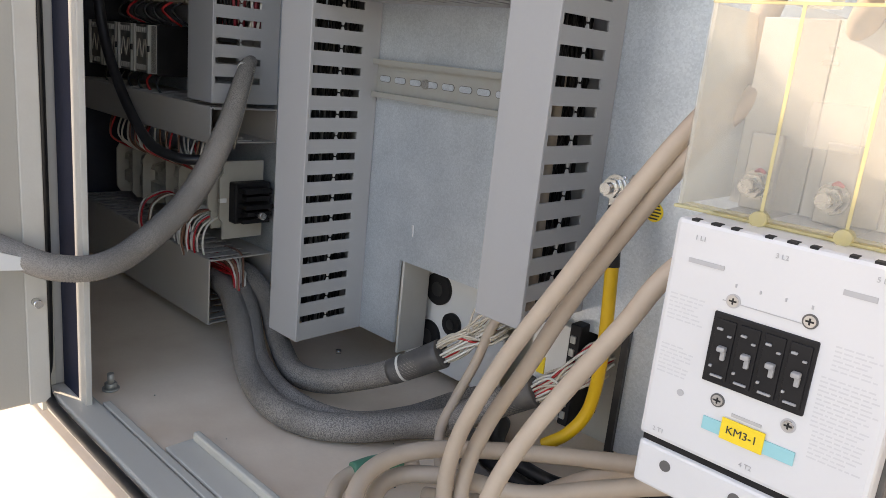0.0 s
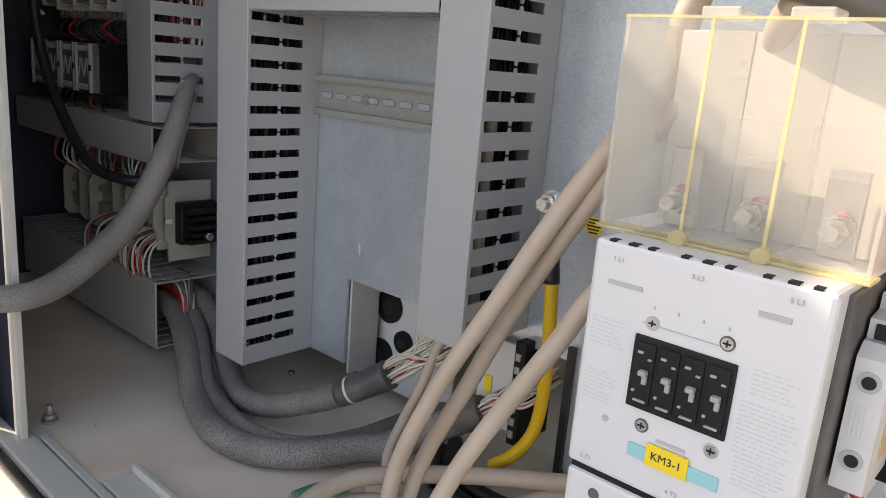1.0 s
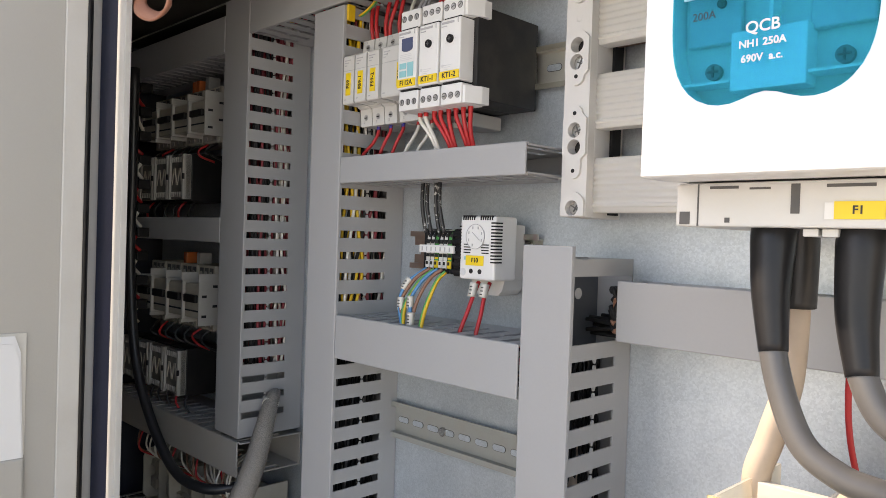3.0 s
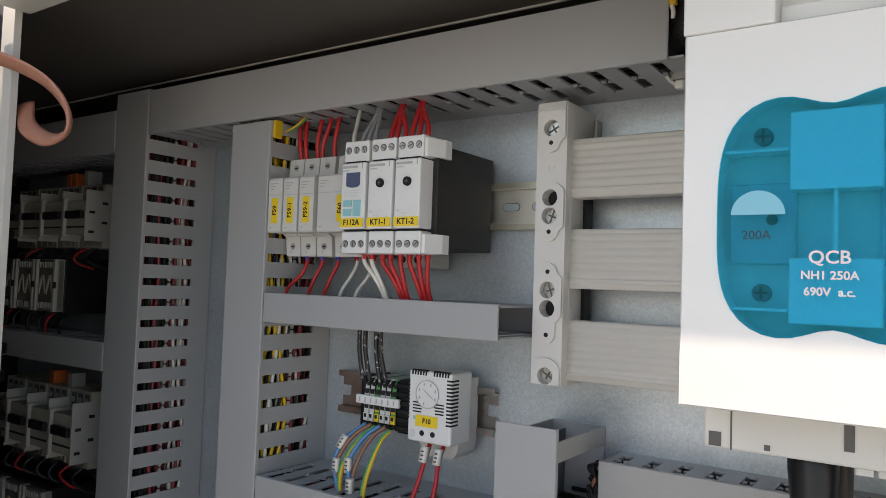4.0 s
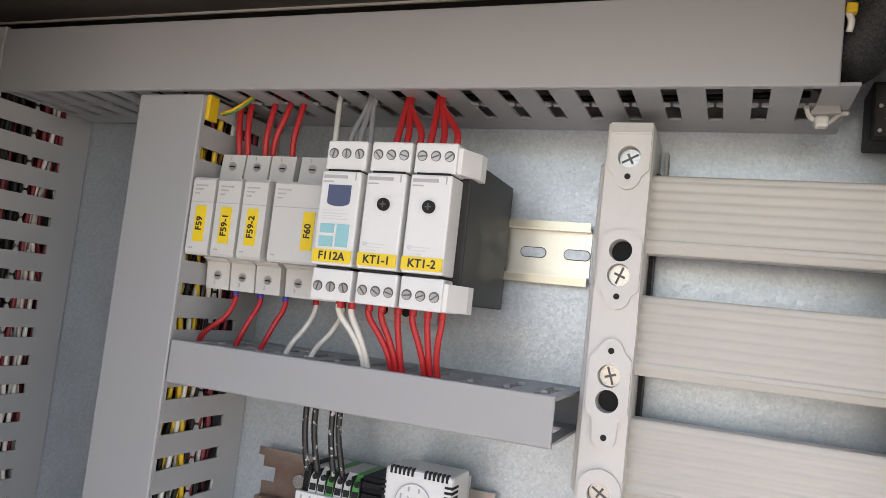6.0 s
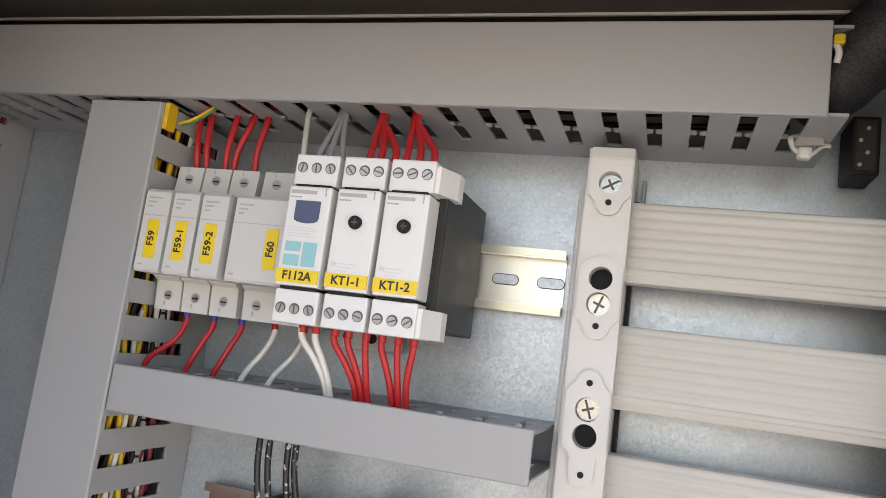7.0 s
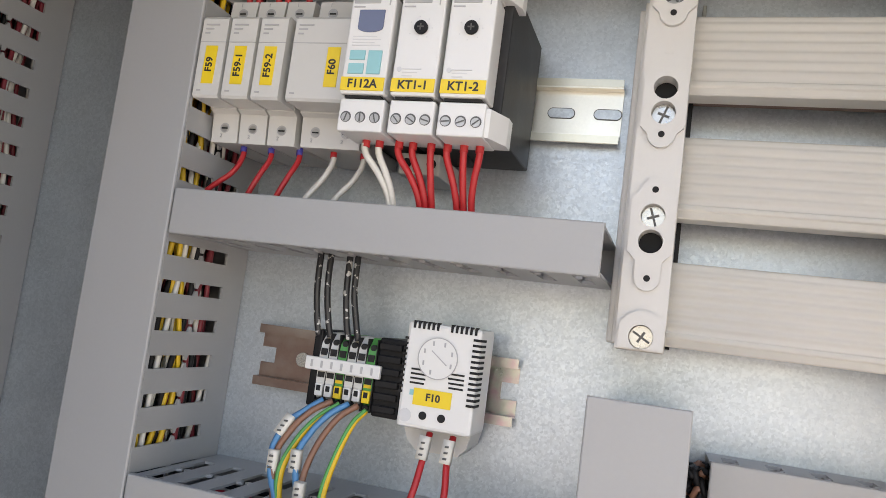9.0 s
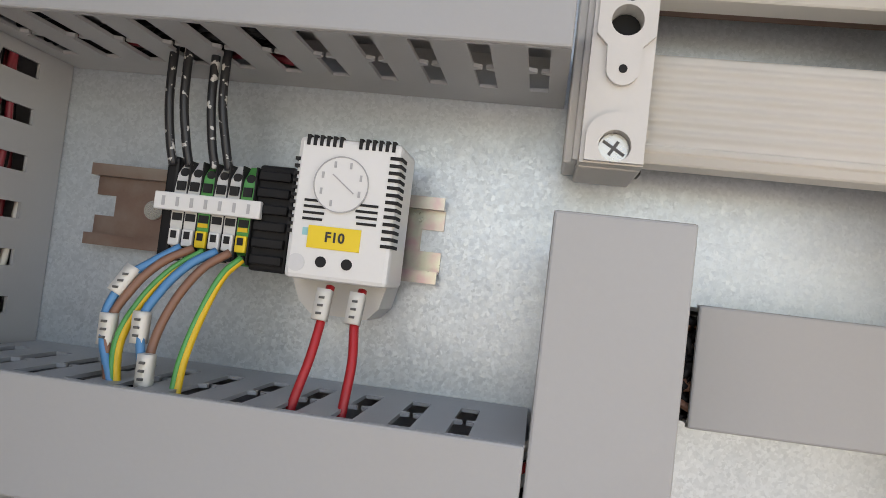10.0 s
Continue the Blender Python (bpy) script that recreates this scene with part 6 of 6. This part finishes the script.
def motor_starter(x1, z0, h):
    root = thing("motor_breaker", "grey motor protection breaker with a black rocker", "breaker", "motor breakers in rows")
    x0 = x1 - 0.0435
    part("body", B(x0, x1, -0.050, -0.008, z0, z0 + h, bevel=0.0012), BAYBEIGE, root)
    part("front", B(x0 + 0.003, x1 - 0.0005, -0.068, -0.050, z0 + h * 0.2, z0 + h * 0.72, bevel=0.0015), BAYBEIGE, root)
    part("rim", B(x0 + 0.0002, x0 + 0.0042, -0.0715, -0.0500, z0 + h * 0.16, z0 + h * 0.76, bevel=0.0008), BAYGREY, root, "pale grey rim")
    part("side_sheet", B(x1 - 0.0012, x1 + 0.0004, -0.0700, -0.0180, z0 + h * 0.10, z0 + h * 0.88, bevel=0.0005), BAYGREY, root, "pale grey side sheet")
    part("rocker", B(x0 + 0.007, x0 + 0.038, -0.0725, -0.0675, z0 + h * 0.44, z0 + h * 0.56, bevel=0.0012), BLACK, root, "black rocker")
    part("groove", B(x0 + 0.006, x0 + 0.040, -0.0686, -0.0676, z0 + h * 0.30, z0 + h * 0.325), DARKHOLE, root)
    for k in range(3):
        part("terminal_mouth", B(x0 + 0.0065 + k * 0.0125, x0 + 0.0150 + k * 0.0125, -0.0508, -0.0495, z0 + h * 0.76, z0 + h * 0.96, bevel=0.0003), TERMHOLE, root)
        for zz in (0.08, 0.87):
            part("terminal_screw", disc(bmesh.new(), x0 + 0.0107 + k * 0.0125, -0.0515, z0 + h * zz, 0.0030, 0.001, seg=12), SCREWDULL, root)
    for k in range(4):
        part("opening", B(x1 - 0.0004, x1 + 0.0008, -0.066 + 0.014 * (k % 2), -0.060 + 0.014 * (k % 2), z0 + h * (0.22 + 0.15 * k), z0 + h * (0.26 + 0.15 * k)), DARKHOLE, root)
    return root


for xo, zo, m, lab in ((-0.600, 0.622, WIREORANGE, "orange"), (-0.590, 0.6225, WIREORANGE, "orange"), (-0.5650, 0.624, TERMGREY, "grey"), (-0.612, 0.403, WIREORANGE, "orange"), (-0.575, 0.4035, TERMGREY, "grey")):
    solo("plug", B(xo, xo + 0.009, -0.046, -0.030, zo - 0.004, zo + 0.013, bevel=0.001), m, lab + " plug standing on a motor breaker", "plug", "plugs on the breakers")
brk = motor_starter(-0.516, 0.552, 0.068)
con = small_contactor(-0.566, 0.483)
brk2 = motor_starter(-0.519, 0.322, 0.080)
for k in range(1, 4):
    copy_thing(brk, Matrix.Translation((-0.0455 * k, 0, 0)))
    copy_thing(con, Matrix.Translation((-0.0450 * k, 0, 0)))
    copy_thing(brk2, Matrix.Translation((-0.0455 * k, 0, 0)))
for k in range(0, 4):
    copy_thing(con, Matrix.Translation((-0.0450 * k, 0, -0.245)))
for za, zb in ((0.530, 0.612), (0.345, 0.400)):
    solo("side_contact", B(-0.512, -0.476, -0.030, -0.006, za, zb, bevel=0.001), DEVICE, "pale grey side contact block beside a breaker", "contact block", "side contacts")
for z in (0.588, 0.512, 0.360, 0.266):
    solo("mounting_rail", B(-0.77, -0.455, -0.0075, -0.0005, z - 0.0175, z + 0.0175), RAIL_OLD, "steel rail under the switchgear rows", "rail", "top-hat rails")
rn = random.Random(21)
for row, (z, drop) in enumerate(((0.548, 0.012), (0.482, 0.024), (0.320, 0.016), (0.238, 0.022))):
    for k in range(7):
        x = -0.53 - 0.024 * k - (0.045 if row % 2 else 0)
        m = RED if k % 4 == 1 else WIREBLACK
        wire([(x, -0.045, z + 0.004), (x + rn.uniform(-0.004, 0.004), -0.058, z - drop * 0.4), (x + rn.uniform(-0.006, 0.012), -0.056, z - drop), (x + 0.008, -0.04, z - drop * 1.5)], 0.0014, m, ("red" if m is RED else "black") + " wire below the switchgear", "wires in the dark bay")
for k in range(10):
    z = 0.62 - k * 0.031
    bm = bmesh.new()
    box(bm, -0.655, -0.640, -0.095, -0.080, z, z + 0.012, 0.001)
    solo("cable_clip", bm, BLACK, "black plug piece on the hanging wires", "connector", "plug pieces in the dark bay")
    wire([(-0.648, -0.088, z - 0.018), (-0.644 + rn.uniform(-0.006, 0.006), -0.098, z - 0.008), (-0.648 + rn.uniform(-0.01, 0.01), -0.094, z + 0.001)], 0.0022, (RED, WIREWHITE)[k % 2], ("red", "white")[k % 2] + " wire end between the plugs", "wires in the dark bay")


def bay_terminals():
    root = thing("terminal_strip", "dusty beige terminal row low in the dark bay", "terminal strip")
    rb = random.Random(8)
    x1 = -0.436
    for g in range(6):
        n = (5, 4, 4, 5, 4, 4)[g]
        lift = (0.0, -0.006, -0.002, -0.010, -0.004, -0.008)[g]
        out = (0.0, 0.006, 0.002, 0.008, 0.003, 0.006)[g]
        for k in range(n):
            j = rb.uniform(-0.0012, 0.0012)
            o = [(-0.004, 0.072), (-0.026, 0.072), (-0.026, 0.080), (-0.036 - out, 0.084 + j), (-0.036 - out, 0.098), (-0.030 - out, 0.100), (-0.030 - out, 0.112), (-0.036 - out, 0.114), (-0.034 - out, 0.130 + lift + j), (-0.024, 0.134 + lift), (-0.022, 0.142 + lift), (-0.004, 0.142 + lift)]
            part("terminal", prism(bmesh.new(), o, x1 - 0.0088, x1, "x"), BAYBEIGE, root)
            x1 -= 0.0094
        o = [(-0.004, 0.068), (-0.040 - out, 0.068), (-0.046 - out, 0.076), (-0.046 - out, 0.136 + lift), (-0.040 - out, 0.146 + lift), (-0.004, 0.146 + lift)]
        part("end_plate", prism(bmesh.new(), o, x1 - 0.0026, x1, "x"), BAYBEIGE, root)
        x1 -= 0.0046
    return root


bay_terminals()
bc = thing("plug_connector", "black plug connector between cream end plates", "connector")
for xa, ya, za, zb in ((-0.4325, -0.062, 0.080, 0.150), (-0.4180, -0.056, 0.070, 0.158)):
    part("end_plate", prism(bmesh.new(), [(-0.006, za), (ya, za), (ya, za + 0.020), (ya - 0.004, za + 0.024), (ya - 0.004, zb - 0.018), (ya, zb - 0.014), (ya, zb - 0.002), (ya + 0.002, zb), (-0.006, zb)], xa, xa + 0.0032, "x"), BAYBEIGE, bc)
part("body", B(-0.4140, -0.400, -0.050, -0.006, 0.090, 0.136, bevel=0.002), BLACK, bc)
for k in range(5):
    part("rib", B(-0.4000 - 0.001 * (k % 2), -0.389 + 0.003 * (k % 3), -0.046 + 0.004 * (k % 2), -0.012, 0.092 + k * 0.0085, 0.0970 + k * 0.0085, bevel=0.0008), BLACK, bc)
part("screw", disc(bmesh.new(), -0.386, -0.03, 0.103, 0.0040, 0.012, "x", 14), STEEL, bc)
part("latch", B(-0.4185, -0.4140, -0.060, -0.052, 0.112, 0.117, bevel=0.0005), WHITE, bc)
for k in range(30):
    x = -0.434 - 0.0085 * k + rn.uniform(-0.003, 0.003)
    if k % 7 == 5:
        continue
    m = (WIREWHITE, WIREWHITE, WIREBROWN, WIREWHITE, RED, WIREBROWN)[k % 6]
    sag = rn.uniform(0.0, 0.014)
    wire([(x, -0.048, 0.190), (x + rn.uniform(-0.004, 0.004), -0.060 - sag * 0.4, 0.178), (x + rn.uniform(0.0, 0.010), -0.062 - sag, 0.156 - sag * 0.4), (x + rn.uniform(0.004, 0.014), -0.052 - sag * 0.4, 0.139), (x + 0.010, -0.036, 0.130)], 0.0012, m, "thin wire from the duct to the terminals", "wires of the terminal row")
for k in range(20):
    x = -0.426 - 0.0052 * k - (0.04 if k > 15 else 0) + rn.uniform(-0.004, 0.004)
    m = (WIREWHITE, WIREWHITE, RED, WIREWHITE, WIREBROWN)[k % 5]
    up = rn.uniform(0.0, 0.012)
    dx = rn.uniform(-0.012, 0.016)
    wire([(x, -0.036, 0.088), (x + dx * 0.3, -0.052, 0.091 + up * 0.5), (x + dx * 0.7, -0.066 - up, 0.082 + up * 0.4), (x + dx, -0.072 - up, 0.064), (x + dx * 1.1, -0.068 - up, 0.044)], 0.0012, m, "thin wire from the terminals to the floor duct", "wires of the terminal row")
for k, (x, z) in enumerate(((-0.452, 0.072), (-0.440, 0.066), (-0.462, 0.078))):
    solo("wire_marker", B(x - 0.0022, x + 0.0022, -0.0790, -0.0750, z, z + 0.010, bevel=0.0006), WHITE, "small white marker sleeve on a wire", "marker", "wire markers in the bay")

solo("earth_clip", B(-0.2340, -0.2312, -0.0770, -0.0690, 0.6400, 0.6545, bevel=0.0006), WIREYELLOW, "yellow clip at the corner of two ducts", "clip")
for k, (m, lab) in enumerate(((WIREYELLOW, "yellow"), (GREEN, "green"))):
    yy = -0.062 + 0.0022 * k
    wire([(-0.250, yy, 0.644), (-0.236, yy, 0.6475), (-0.226, yy + 0.002, 0.6520), (-0.216, yy + 0.006, 0.662)], 0.0009, m, lab + " wire crossing out of the upright duct", "earth wires at the duct corner")

sm = bmesh.new()
prism(sm, [(-0.1715, 0.137), (-0.1690, 0.1375), (-0.1685, 0.130), (-0.1695, 0.126), (-0.1705, 0.131)], -0.0005, 0.0)
solo("smudge", sm, PALEINK, "small pale smudge on the bare plate", "smudge")

# ---- top corner ----
solo("roof_seam", B(XL + 0.01, XR - 0.01, -0.0605, -0.059, ZT - 0.0016, ZT - 0.0002), PAINT, "pale folded seam along the cabinet roof", "seam", kind="structure")
conduit([(0.080, -0.045, 0.678), (0.092, -0.055, 0.682), (0.103, -0.062, 0.694), (0.122, -0.075, 0.706), (0.150, -0.095, 0.708), (0.20, -0.11, 0.706)], [0.016, 0.0165, 0.017, 0.017, 0.016, 0.016], "thick black braided sleeve leaving the roof duct", BRAIDBLACK)
tb = thing("cable_tie", "cut white cable ties knotted at the roof duct end", "cable tie")
part("band", tube(bmesh.new(), [(0.0872, -0.079, 0.688), (0.0885, -0.0795, 0.684), (0.0880, -0.078, 0.6800)], 0.0014, 6, 5), WIREWHITE, tb)
part("lock", B(0.0862, 0.0905, -0.0815, -0.0770, 0.6870, 0.6915, bevel=0.0008), WIREYELLOW, tb)
part("knot", B(0.0800, 0.0860, -0.049, -0.043, 0.6480, 0.6535, bevel=0.0014), WIREWHITE, tb)
part("tail", tube(bmesh.new(), [(0.0760, -0.052, 0.6560), (0.0785, -0.047, 0.6525), (0.0850, -0.0455, 0.6505), (0.0905, -0.043, 0.6555), (0.0940, -0.041, 0.6565)], 0.0012, 6, 5), WIREWHITE, tb)
scrap = thing("duct_scrap", "torn grey flap of plastic at the roof duct end", "scrap")
part("flap", prism(bmesh.new(), [(0.0775, 0.6535), (0.0905, 0.6540), (0.0885, 0.6620), (0.0872, 0.6700), (0.0840, 0.6640)], -0.0495, -0.0480), PVCDUSTYLIT, scrap)
db = thing("terminal_block", "dark terminal block beside the fuse switch", "terminal")
part("body", B(0.1050, 0.1170, -0.030, -0.004, 0.647, 0.6750, bevel=0.001), BLACK, db)
part("contact_bar", B(0.1065, 0.1150, -0.0308, -0.0295, 0.649, 0.673), RELAYSIDE, db)
for k in range(4):
    part("contact_screw", disc(bmesh.new(), 0.1085 + 0.003 * (k % 2), -0.0314, 0.6515 + 0.0058 * k, 0.0009, 0.0010, seg=10), SCREWDULL, db)
strap = bmesh.new()
tube(strap, [(-0.340, -0.300, 0.672), (-0.305, -0.262, 0.667), (-0.270, -0.245, 0.652), (-0.245, -0.240, 0.632), (-0.240, -0.240, 0.615), (-0.262, -0.240, 0.611), (-0.290, -0.240, 0.622), (-0.306, -0.235, 0.640)], 0.0062, 8, 8, flat=0.3)
solo("earth_strap", strap, material("copper_strap", (0.40, 0.17, 0.105), 0.45, 0.2, 0.15, 60, 600, 0.1), "flat copper-coloured earth strap from door to frame", "strap")

# clear panes let the daylight through
for ob in bpy.data.objects:
    if ob.type == "MESH" and ob.data.materials and ob.data.materials[0] in (POLY, POLYSIDE, POLYEDGE, BLUE):
        ob.visible_shadow = False
